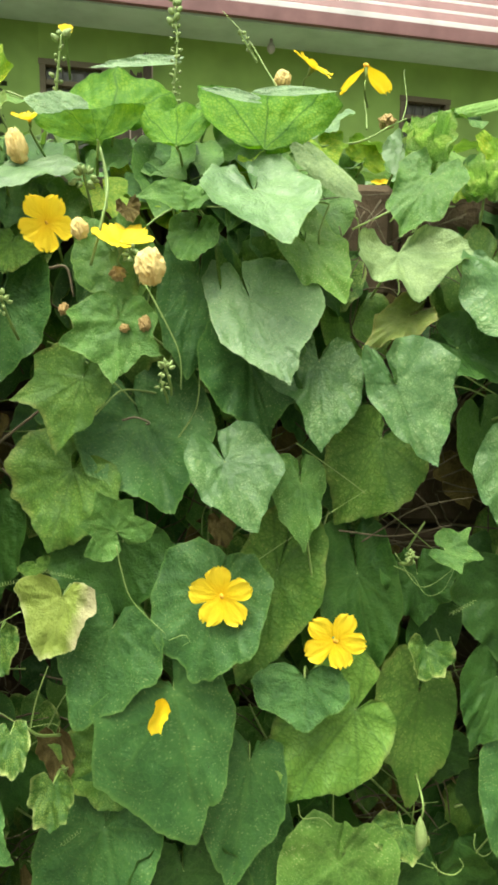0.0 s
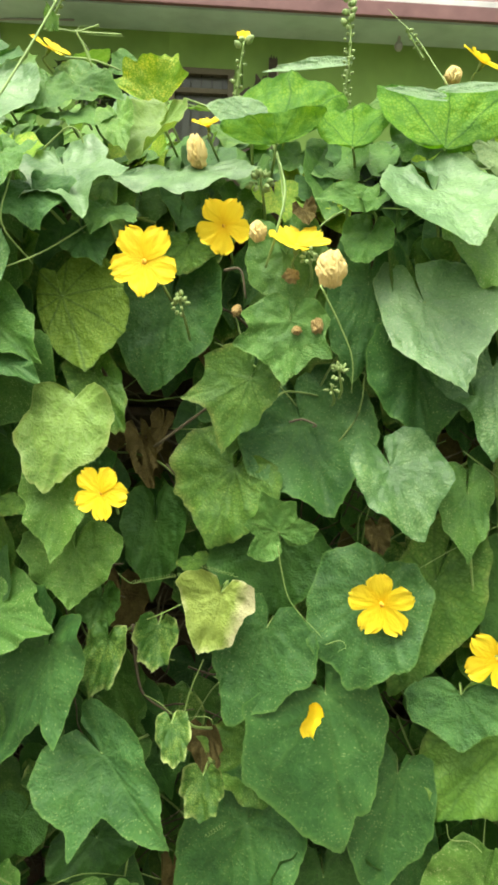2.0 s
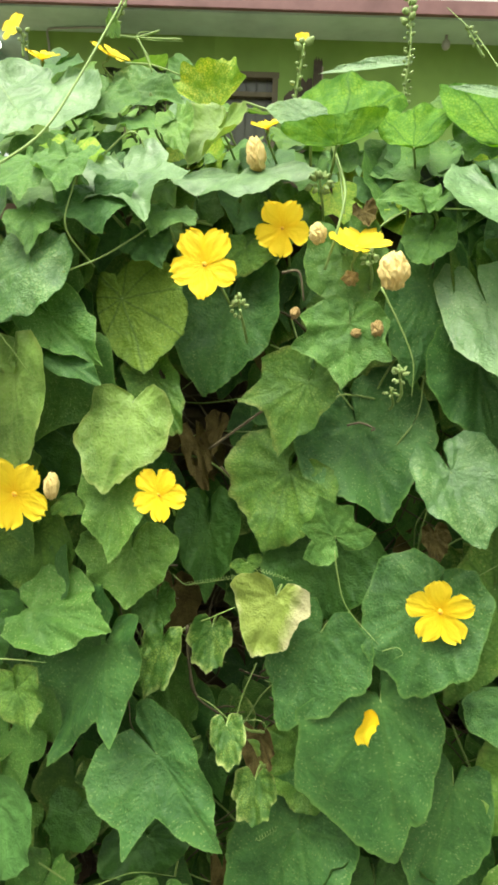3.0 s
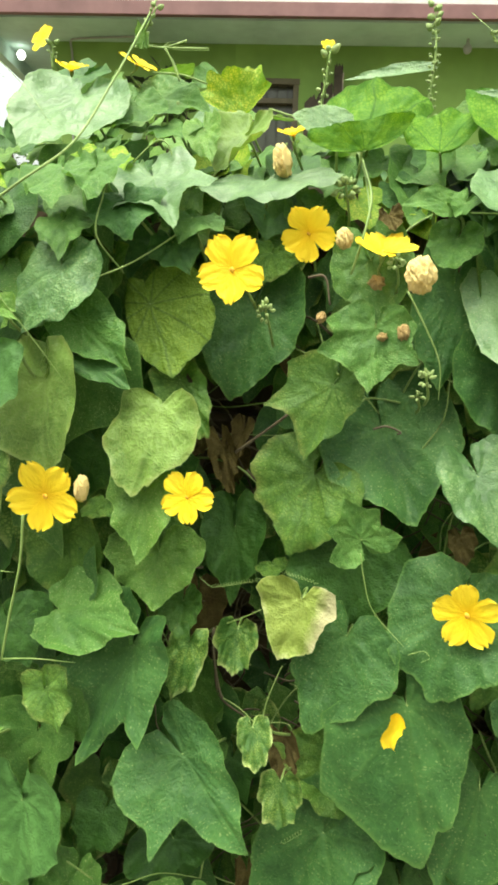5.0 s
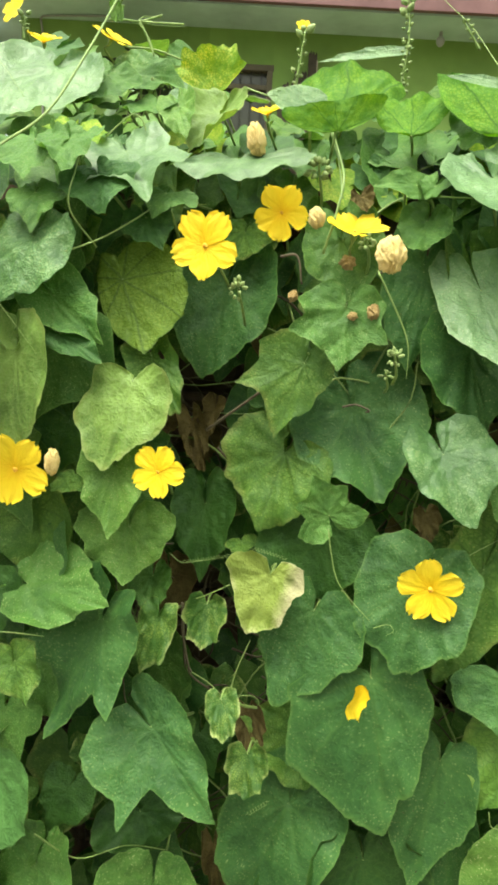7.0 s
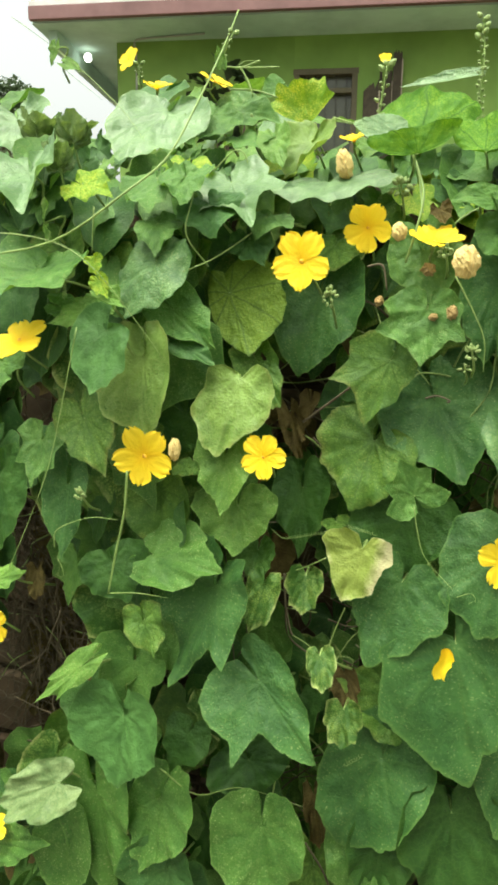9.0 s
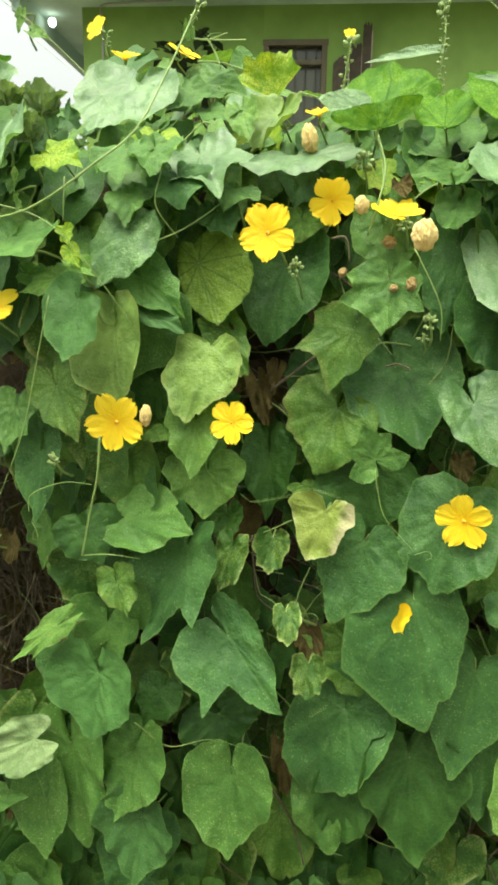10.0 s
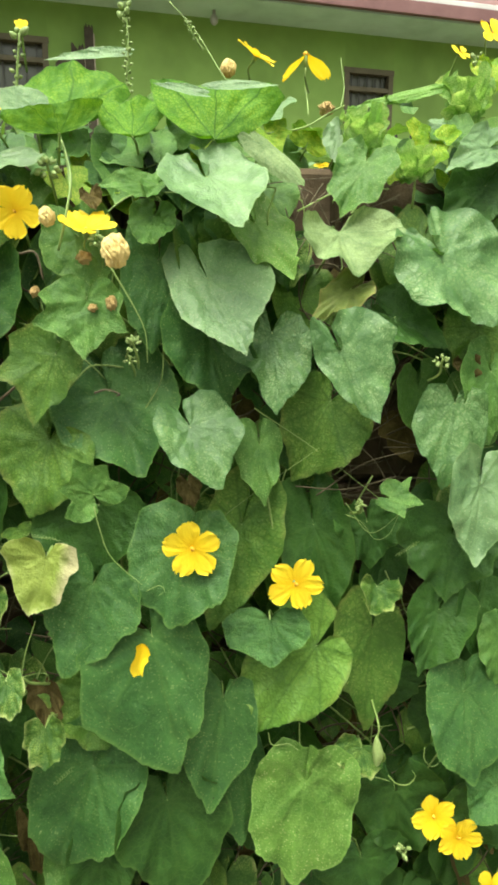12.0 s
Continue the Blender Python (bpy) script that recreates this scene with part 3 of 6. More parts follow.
def petal_mesh(seed):
    """An obovate wrinkled petal one unit long, growing along y."""
    rnd = random.Random(seed)
    rows, cols = 12, 16
    verts, blade, faces = [], [], []
    bend, ph, blunt, point, full = rnd.uniform(0.05, 0.22), rnd.uniform(0, 6), rnd.uniform(0.64, 0.74), rnd.uniform(0.05, 0.14), rnd.uniform(0.31, 0.37)
    for j in range(rows + 1):
        v = j / rows
        wide = 0.07 + full * math.sin(min(v / blunt, 1.0) * 1.571) ** 1.2
        if v > blunt:
            wide *= 1 - 0.50 * ((v - blunt) / (1 - blunt)) ** 2
        for i in range(cols + 1):
            u = 2 * i / cols - 1
            tipv = v * (1 - point * abs(u) ** 1.7 * v) + 0.025 * v ** 5 * math.sin(u * 8 + ph) - 0.05 * v ** 6 * math.exp(-(u * 3.2) ** 2) + 0.10 * v ** 8 * noise.noise(Vector((u * 5.3, seed * 1.9, 0.4)))
            x = u * wide * (1 + 0.05 * math.sin(v * 9 + ph) + 0.09 * v * noise.noise(Vector((v * 8, seed * 1.3, 2 + (u > 0)))))
            z = bend * v * v * 0.3 - bend * v ** 3 * 0.5 + 0.05 * v * u * u + 0.025 * v * v * math.sin(u * 7 + ph) + 0.07 * v * v * noise.noise(Vector((u * 2.5, v * 3, seed)))
            verts.append((x, tipv, z))
            blade.append((x, v, u))
    for j in range(rows):
        for i in range(cols):
            a = j * (cols + 1) + i
            faces.append((a, a + 1, a + cols + 2, a + cols + 1))
    return mesh_of("petal", verts, faces, blade)


PETALS = [petal_mesh(s) for s in range(8)]
for _me in PETALS:
    _me.materials.append(PETAL)
    _me.polygons.foreach_set("use_smooth", [True] * len(_me.polygons))


def ball(radius, squash=1.0, rough=0.0, seed=0, level=2):
    bm = bmesh.new()
    bmesh.ops.create_icosphere(bm, subdivisions=level, radius=radius)
    for v in bm.verts:
        k = 1 + rough * noise.noise(Vector(v.co) / radius * 1.7 + Vector((seed, 0, 0)))
        v.co = Vector((v.co.x * k, v.co.y * k, v.co.z * k * squash))
    return bm


def flower(vine, place, size, nod, swing, spin, seed, droop=0.0, petals=(0, 1, 2, 3, 4)):
    """A gourd flower with five broad petals; nod tips its face from the viewer's side up to the sky."""
    rnd = random.Random(seed)
    c = Vector(place)
    head = new("flower")
    head.parent = vine
    turn = Matrix.Rotation(radians(swing), 4, "Z") @ Matrix.Rotation(radians(90 - nod), 4, "X")
    m = Matrix.Translation(c) @ turn
    head.matrix_world = m
    head["label"] = "open bright yellow five-petalled gourd flower"
    for k in petals:
        p = part("petal", rnd.choice(PETALS), None, head)
        lift = rnd.uniform(3, 11) + (14 if nod > 60 else 0) - droop
        p.matrix_basis = (Matrix.Rotation(radians(spin + 72 * k + rnd.uniform(-5, 5)), 4, "Z") @ Matrix.Rotation(radians(lift), 4, "X")
                          @ Matrix.Translation((0, (0.0 if droop > 40 else 0.02) * size, 0.001 * k)) @ Matrix.Scale(size * 0.5 * rnd.uniform(0.93, 1.06), 4))
    st = part("stamens", ball(size * 0.04, 0.9, 0.35, seed), STAMEN, head, "small orange stamens")
    st.matrix_basis = Matrix.Translation((0, 0, size * 0.025))
    cup = bmesh.new()
    bmesh.ops.create_cone(cup, cap_ends=True, segments=8, radius1=size * 0.02, radius2=size * (0.03 if droop > 40 else 0.075), depth=size * 0.16)
    ca = part("calyx", cup, STALK, head)
    ca.matrix_basis = Matrix.Translation((0, 0, -size * 0.075))
    end = turn.to_3x3().inverted() @ Vector((rnd.uniform(-0.02, 0.02), 0.07, -0.05))
    v, f = tube([(0, 0, -size * 0.14), (0, 0, -size * 0.32), tuple(end)], 0.0016, 0.0022, 5, 4)
    part("flower_stalk", mesh_of("flower_stalk", v, f), STALK, head)
    return head


def folded_petal(vine, place, width, height):
    """A half-shut flower seen from its side, hanging as a narrow wavy fold with a slight twist."""
    rows, cols = 14, 8
    verts, blade, faces = [], [], []
    for j in range(rows + 1):
        v = j / rows
        half = 0.5 * width * (0.62 + 0.30 * math.sin(v * 3.1) + 0.16 * noise.noise(Vector((v * 4.5, 3.1, 0.2))))
        shift = 0.22 * width * math.sin(v * 5.2 + 0.6)
        for i in range(cols + 1):
            u = 2 * i / cols - 1
            edge = 0.10 * width * noise.noise(Vector((v * 9, u * 2, 5.0))) * abs(u)
            depth = width * (0.28 * u * u + 0.25 * u * (v - 0.5)) + 0.12 * width * noise.noise(Vector((u * 2, v * 6, 1.0)))
            verts.append((u * half + shift + edge, -depth, height * (0.5 - v) + 0.05 * height * u * (v - 0.5)))
            blade.append((0.3 * u, v, u))
    for j in range(rows):
        for i in range(cols):
            a = j * (cols + 1) + i
            faces.append((a, a + 1, a + cols + 2, a + cols + 1))
    ob = part("flower", mesh_of("flower", verts, faces, blade), PETAL, vine, "narrow folded yellow flower")
    ob.matrix_world = Matrix.Translation(place)
    return ob


def withered_flower(vine, place, width, height, seed, brown):
    """A spent flower, crumpled into a ribbed ball."""
    rnd = random.Random(seed)
    bm = bmesh.new()
    bmesh.ops.create_icosphere(bm, subdivisions=5, radius=0.5)
    for v in bm.verts:
        a = math.atan2(v.co.y, v.co.x)
        k = 1 + 0.08 * math.sin(10 * a + 12 * v.co.z + 6 * noise.noise(v.co * 3) + seed) + (0.4 if brown else 0.14) * noise.noise(v.co * 4 + Vector((seed, 0, 0))) - 0.30 * abs(noise.noise(v.co * 6)) - 0.10 * abs(noise.noise(v.co * 15)) + 0.10
        v.co *= k
    ob = part("withered_flower", bm, PINKISH if brown else CREAM, vine, "shrivelled brownish flower" if brown else "closed cream-yellow crumpled flower")
    ob.matrix_world = Matrix.Translation(place) @ Matrix.Rotation(rnd.uniform(-0.3, 0.3), 4, "Y") @ Matrix.Diagonal((width, (width + height) / 2, height, 1))
    return ob


def bud_bmesh(length, seed):
    bm = ball(0.5, 1.0, 0.08, seed, 2)
    for v in bm.verts:
        t = v.co.z + 0.5
        k = 1.0 - 0.5 * t
        v.co = Vector((v.co.x * k, v.co.y * k, t * 1.1)) * length
    return bm


def bud_cluster(vine, place, size, count, seed):
    """A bunch of small green flower buds on short stalks."""
    rnd = random.Random(seed)
    c = Vector(place)
    hub = new("bud_cluster")
    hub.parent = vine
    hub.matrix_world = Matrix.Translation(c)
    hub["label"] = "cluster of small pale green flower buds"
    for k in range(count + 5):
        a = rnd.uniform(0, 6.283)
        d = Vector((math.cos(a), rnd.uniform(-0.9, 0.3), math.sin(a) * 0.9 + 0.25)).normalized()
        ln = size * rnd.uniform(0.16, 0.27)
        b = part("bud", bud_bmesh(ln, seed + k), BUD, hub)
        b.matrix_basis = Matrix.Translation(d * size * rnd.uniform(0.08, 0.32)) @ d.to_track_quat("Z", "Y").to_matrix().to_4x4()
    v, f = tube([(0, -0.005, size * 0.2), (0, 0, 0), (0.004, 0.02, -size * 0.8), (0.0, 0.06, -size * 1.4)], 0.0018, 0.0024, 5, 4)
    part("bud_stalk", mesh_of("bud_stalk", v, f), STALK, hub)
    return hub


def bud_spike(vine, base, tip, count, seed):
    """An upright flower stalk with buds up its length."""
    rnd = random.Random(seed)
    b, t = Vector(base), Vector(tip)
    sp = new("flower_spike")
    sp.parent = vine
    sp.matrix_world = Matrix.Translation(b)
    sp["label"] = "upright green spike of flower buds"
    d = t - b
    side = Vector((rnd.uniform(-1, 1), rnd.uniform(-1, 1), 0)) * d.length * 0.03
    v, f = tube([(0, 0, 0), d * 0.35 + side, d * 0.7 - side * 0.5, d], 0.0028, 0.0014, 6, 5)
    part("spike_stalk", mesh_of("spike_stalk", v, f), STALK, sp)
    count = count * 3 // 2
    for k in range(count):
        u = 0.3 + 0.7 * k / (count - 1)
        a = k * 2.4
        o = Vector((math.cos(a), math.sin(a), rnd.uniform(0.3, 1.0))).normalized()
        ln = rnd.uniform(0.006, 0.010) * (1.5 if u > 0.85 else 0.85)
        q = part("bud", bud_bmesh(ln, seed * 3 + k), BUD, sp)
        q.matrix_basis = Matrix.Translation(d * u + o * 0.004) @ o.to_track_quat("Z", "Y").to_matrix().to_4x4()
    return sp


def young_gourd(vine, place, width, height):
    """A small green fruit hanging from its stalk, swollen towards the lower end."""
    line = [(0, 0, height * 0.5), (0, 0, height * 0.3), (width * 0.06, 0, 0), (0, 0, -height * 0.3), (0, 0, -height * 0.5)]
    bm = ball(0.5, 1.0, 0.05, 4, 3)
    for v in bm.verts:
        t = v.co.z + 0.5
        k = 0.55 + 0.45 * math.cos((t - 0.3) * 2.4)
        v.co = Vector((v.co.x * width * k + 0.1 * width * math.sin(t * 5), v.co.y * width * k, v.co.z * height))
    ob = part("young_gourd", bm, BUD, vine, "small pale green young gourd")
    ob.matrix_world = Matrix.Translation(place)
    v, f = tube([(0, 0, height * 0.45), (0.002, 0.005, height * 0.8), (0, 0.05, height * 1.1)], 0.0016, 0.002, 5, 3)
    part("fruit_stalk", mesh_of("fruit_stalk", v, f), STALK, ob)
    return ob


def stem(vine, name, radius, *points):
    """A stem, tendril or dead stalk winding through the points."""
    base = Vector(points[0])
    radius *= 0.72 if name == "tendril" else 0.9
    v, f = tube([Vector(p) - base for p in points], radius, radius * (0.45 if name == "tendril" else 0.8), 6, 6)
    ob = part(name, mesh_of(name, v, f), TWIG if name == "dry_stem" else STALK, vine)
    ob.matrix_world = Matrix.Translation(base)
    return ob


def coiled_tendril(vine, start, end, radius, turns):
    """A thin tendril wound like a spring between two places."""
    a, b = Vector(start), Vector(end)
    d = b - a
    u = d.cross(Vector((0.2, 1, 0.1))).normalized()
    w = d.cross(u).normalized()
    line = [Vector((0, 0, 0))]
    for k in range(turns * 6 + 1):
        t = k * 1.047
        line.append(d * (0.1 + 0.8 * k / (turns * 6)) + (u * math.cos(t) + w * math.sin(t)) * radius)
    line.append(d)
    v, f = tube(line, 0.0005, 0.0004, 4, 2)
    ob = part("tendril", mesh_of("tendril", v, f), STALK, vine, "thin tendril coiled like a spring")
    ob.matrix_world = Matrix.Translation(a)
    return ob


def box(name, size, at, mat, parent=None, turn=0.0, bevel=0.01, label="", tilt=0.0):
    """A bevelled block, centred at a place."""
    bm = bmesh.new()
    bmesh.ops.create_cube(bm, size=1.0)
    for v in bm.verts:
        v.co = Vector((v.co.x * size[0], v.co.y * size[1], v.co.z * size[2]))
    if bevel:
        bmesh.ops.bevel(bm, geom=list(bm.edges), offset=bevel, segments=2, affect="EDGES", profile=0.6)
    ob = part(name, bm, mat, parent, label, smooth=False)
    ob.matrix_basis = pose(*at, tilt, 0, turn)
    return ob


# ---- ground, wall and terrace ----
def sheet(name, x0, x1, y0, y1, nx, ny, height, mat, label):
    verts, faces = [], []
    for j in range(ny + 1):
        for i in range(nx + 1):
            x, y = x0 + (x1 - x0) * i / nx, y0 + (y1 - y0) * j / ny
            verts.append((x, y, height(x, y)))
            if i < nx and j < ny:
                a = j * (nx + 1) + i
                faces.append((a, a + 1, a + nx + 2, a + nx + 1))
    ob = part(name, mesh_of(name, verts, faces), mat)
    return tagged(ob, label, "ground", kind="structure")


sheet("ground", -600, 600, -600, 600, 60, 60, lambda x, y: -0.02, SOIL, "brown earth reaching to the horizon")
# Unseen lane, used as a reflector to brighten the lower growth.
sheet("road", -40, 40, -5.0, 0.55, 160, 22, lambda x, y: 0.012 * noise.noise(Vector((x * 0.7, y * 0.7, 0))) + 0.01, CONCRETE, "unseen lane below the wall, made pale to bounce light up")
terrace = sheet("terrace", -30, 30, 1.66, 40, 90, 90, lambda x, y: 1.80 + 0.05 * noise.noise(Vector((x * 0.6, y * 0.6, 3))), SOIL, "raised brown earth yard behind the wall")

WALL_Y, WALL_TOP = 1.20, 1.80
retaining = box("wall_front", (24, 0.46, WALL_TOP - 0.02), (0, WALL_Y + 0.25, (WALL_TOP - 0.02) / 2), MORTAR, bevel=0.0)
tagged(retaining, "old laterite retaining wall behind the vines", "wall", kind="structure")
for s, e in ((-1, -30), (1, 30)):
    flank = box("wall_side", (18, 0.46, WALL_TOP - 0.02), (s * 21.0, WALL_Y + 0.25, (WALL_TOP - 0.02) / 2), MORTAR, bevel=0.0)
    tagged(flank, "plain continuation of the retaining wall", "wall", kind="structure")

# Unseen wall, added to cut the low sky light on the vines.
across = box("wall_back", (60, 0.25, 3.4), (0, -4.9, 1.7), GREYPAINT, bevel=0.0)
tagged(across, "unseen grey wall across the lane, added to block low sky light", "wall", kind="structure")


# ---- house ----
house = new("house")
house.matrix_world = pose(0, 7.95, 0, 0, 0, 11.56)
tagged(house, "single-storey light green house with a maroon roof edge", "house")
SOF = 4.42


def wall_panel(x0, x1, z0, z1):
    return box("house_wall", (x1 - x0, 0.22, z1 - z0), ((x0 + x1) / 2, 0.11, (z0 + z1) / 2), GREENWALL, house, bevel=0.0)


W1 = (-2.256, -1.573, 2.95, 4.09)
W2 = (1.70, 2.315, 3.25, 4.07)
wall_panel(-4.23, W1[0], 1.7, SOF)
wall_panel(W1[0], W1[1], 1.7, W1[2])
wall_panel(W1[0], W1[1], W1[3], SOF)
wall_panel(W1[1], W2[0], 1.7, SOF)
wall_panel(W2[0], W2[1], 1.7, W2[2])
wall_panel(W2[0], W2[1], W2[3], SOF)
wall_panel(W2[1], 9.0, 1.7, SOF)
side = box("house_wall", (0.22, 7.0, SOF - 1.7), (-4.12, 3.73, (SOF + 1.7) / 2), GREYPAINT, house, bevel=0.0, label="grey plastered side wall")
box("house_wall", (13.2, 0.22, SOF - 1.7), (2.4, 7.3, (SOF + 1.7) / 2), GREENWALL, house, bevel=0.0)
box("house_wall", (0.22, 7.0, SOF - 1.7), (8.89, 3.73, (SOF + 1.7) / 2), GREENWALL, house, bevel=0.0)
box("plinth", (13.4, 0.12, 0.45), (2.4, -0.06, 1.98), GREYPAINT, house, bevel=0.02)
box("eave_slab", (14.9, 8.4, 0.10), (2.5, 3.62, SOF + 0.05), SOFFIT, house, bevel=0.0, label="pale concrete eave slab")


def window(x0, x1, z0, z1):
    w = new("window")
    w.parent = house
    w.matrix_basis = pose((x0 + x1) / 2, 0.05, (z0 + z1) / 2)
    w["label"] = "small brown-framed window with bars"
    ww, hh, b = x1 - x0, z1 - z0, 0.06
    box("window_frame", (ww + 0.02, 0.12, b), (0, 0, hh / 2 - b / 2), BROWNPAINT, w, bevel=0.006)
    box("window_frame", (ww + 0.02, 0.12, b), (0, 0, -hh / 2 + b / 2), BROWNPAINT, w, bevel=0.006)
    for s in (-1, 1):
        box("window_frame", (b, 0.12, hh - 2 * b), (s * (ww / 2 - b / 2), 0, 0), BROWNPAINT, w, bevel=0.006)
    box("window_frame", (ww - 2 * b, 0.10, 0.05), (0, 0, hh / 2 - 0.22), BROWNPAINT, w, bevel=0.005)
    box("pane", (ww - 2 * b, 0.008, hh - 2 * b), (0, 0.04, 0), GLASS, w, bevel=0.0)
    n = 5
    for k in range(n):
        box("window_bar", (0.014, 0.014, hh - 2 * b), (-ww / 2 + b + (ww - 2 * b) * (k + 0.5) / n, -0.005, 0), BAR, w, bevel=0.0)
    box("window_sill", (ww + 0.14, 0.16, 0.05), (0, -0.11, -hh / 2 - 0.03), SOFFIT, w, bevel=0.008)


window(*W1)
window(*W2)

# roof edge: maroon fascia and stepped maroon slope with white bands
FRONT = -0.60
box("fascia", (14.9, 0.06, 0.13), (2.5, FRONT - 0.03, SOF + 0.075), MAROON, house, bevel=0.008, label="maroon fascia board")
for k in range(7):
    up, back = 0.155 + 0.165 * k, 0.14 * k
    box("roof_band", (14.9, 0.05, 0.055), (2.5, FRONT + back - 0.015, SOF + up + 0.015), WHITE, house, bevel=0.008, label="white painted roof band")
    box("roof_band", (14.9, 0.05, 0.12), (2.5, FRONT + back + 0.06, SOF + up + 0.10), MAROON, house, bevel=0.008, tilt=-30)
box("roof", (14.6, 7.2, 0.08), (2.5, 4.0, SOF + 1.25), MAROON, house, bevel=0.0)
box("roof", (14.9, 0.06, 0.13), (2.5, 7.85, SOF + 0.075), MAROON, house, bevel=0.0)
for x in (-4.92, 9.92):
    box("roof", (0.06, 8.3, 0.13), (x, 3.6, SOF + 0.075), SOFFIT, house, bevel=0.0)

# conduit down the wall, ceiling bulb holder
v, f = tube([(-4.02, -0.03, 4.40), (-4.0, -0.03, 4.2), (-4.01, -0.03, 3.6), (-4.0, -0.03, 2.4)], 0.012, 0.012, 6, 4)
part("conduit", mesh_of("conduit", v, f), PLASTIC, house, "grey electrical conduit")
v, f = tube([(-4.02, -0.03, 4.405), (-3.9, -0.12, 4.405), (-3.2, -0.2, 4.405)], 0.010, 0.010, 6, 4)
part("conduit", mesh_of("conduit", v, f), PLASTIC, house)
holder = part("bulb_holder", ball(0.045, 1.2), PLASTIC, house, "unlit ceiling bulb in a holder")
holder.matrix_basis = pose(0.12, -0.22, SOF - 0.09)
v, f = tube([(0.12, -0.22, SOF), (0.12, -0.22, SOF - 0.05)], 0.016, 0.02, 8, 2)
part("bulb_holder", mesh_of("bulb_holder", v, f), PLASTIC, house)
bulb = part("ceiling_lamp", ball(0.045, 1.1), lamp_mat)
bulb.matrix_world = house.matrix_world @ pose(-4.62, 0.15, SOF - 0.09)
tagged(bulb, "lit white bulb under the side eave", "lamp")
box("porch_beam", (0.10, 7.6, 0.16), (-4.80, 3.4, SOF - 0.08), SOFFIT, house, bevel=0.006)

# old planks leaning by the window
planks = new("plank_stack")
planks.matrix_world = house.matrix_world @ pose(-1.28, -0.10, 0)
tagged(planks, "ragged dark old planks leaning on the green wall", "planks")
for k, (dx, top, w) in enumerate(((-0.15, 3.92, 0.16), (0.0, 4.02, 0.13), (0.115, 4.22, 0.09))):
    verts, faces = [], []
    rnd = random.Random(k + 5)
    for i in range(9):
        x = -w / 2 + w * i / 8
        up = top + rnd.uniform(-0.05, 0.03) - (0.10 * (1 - i / 8) if k == 0 else 0)
        for yy in (-0.014, 0.014):
            verts += [(x, yy, 1.84), (x, yy, up)]
        if i:
            a = 4 * (i - 1)
            faces += [(a, a + 4, a + 5, a + 1), (a + 2, a + 3, a + 7, a + 6), (a + 1, a + 5, a + 7, a + 3), (a, a + 2, a + 6, a + 4)]
    faces += [(0, 1, 3, 2), (32, 34, 35, 33)]
    p = part("plank", mesh_of("plank", verts, faces), WOOD, planks, smooth=False)
    p.matrix_basis = pose(dx, 0.03 * (k % 2), 0, 0, 0, 0)
    edge = box("plank_edge", (0.014, 0.032, top - 1.95), (w / 2 + 0.004, 0, (top + 1.80) / 2 - 0.02), PALEWOOD, p, bevel=0.003, label="bleached splintered edge")

# iron railing beyond the wall top
rail = new("iron_railing")
rail.matrix_world = pose(0.93, 3.6, 1.78)
tagged(rail, "short black iron railing standing in the yard", "railing")
for k in range(5):
    box("railing_bar", (0.012, 0.012, 0.62), (-0.16 + 0.08 * k, 0, 0.31 + 0.02 * (k % 2)), IRON, rail, bevel=0.0)
box("railing_bar", (0.40, 0.014, 0.014), (0, 0.013, 0.52), IRON, rail, bevel=0.0)


# ---- distance ----
def clump_tree(place, height, spread, seed, mat, name, label, category, count=900, trunk=0.12, blade=1.0):
    rnd = random.Random(seed)
    tree = new(name)
    tree.matrix_world = pose(*place)
    tagged(tree, label, category)
    verts, faces = [], []
    limbs = []
    for k in range(7):
        a = k * 2.4 + rnd.uniform(-0.4, 0.4)
        end = Vector((math.cos(a) * spread * rnd.uniform(0.4, 0.8), math.sin(a) * spread * rnd.uniform(0.4, 0.8), height * rnd.uniform(0.62, 0.95)))
        limbs.append(end)
        v, f = tube([(0, 0, 0 if k == 0 else height * 0.25), (0.04 * end.x, 0.04 * end.y, height * 0.4), end * 0.75, end], trunk * (1 if k == 0 else 0.5), trunk * 0.12, 6, 3)
        faces += [tuple(i + len(verts) for i in q) for q in f]
        verts += v
    part("trunk", mesh_of("trunk", verts, faces), BARK, tree)
    verts, faces = [], []
    for k in range(count):
        e = rnd.choice(limbs)
        o = Vector((rnd.gauss(0, 0.24), rnd.gauss(0, 0.24), rnd.gauss(0, 0.2)))
        c = e + o * spread
        if c.z < height * 0.12 or o.length > 0.44 + 0.08 * noise.noise(c * 3):
            continue
        d = Vector((rnd.uniform(-1, 1), rnd.uniform(-1, 1), rnd.uniform(-0.9, 0.4))).normalized()
        s = d.cross(Vector((0.2, 0.3, 1))).normalized()
        ln = spread * blade * rnd.uniform(0.06, 0.13)
        i = len(verts)
        verts += [c, c + d * ln * 0.5 + s * ln * 0.3, c + d * ln, c + d * ln * 0.5 - s * ln * 0.3]
        faces.append((i, i + 1, i + 2, i + 3))
    part("crown", mesh_of("crown", verts, faces), mat, tree, smooth=False)
    return tree


clump_tree((-9.6, 13.2, 1.8), 3.6, 1.5, 3, FARLEAF, "tree", "leafy green tree beyond the side of the house", "tree", 1500)
clump_tree((-13.25, 16, 1.8), 5.5, 1.3, 5, FARLEAF, "tree", "leafy green tree far behind the yard", "tree", 14000, 0.12, 1.1)
clump_tree((-2.85, 6.95, 1.8), 2.25, 0.42, 8, DARKLEAF, "shrub", "dark-leaved shrub against the green house wall", "shrub", 260, 0.03, 4.0)
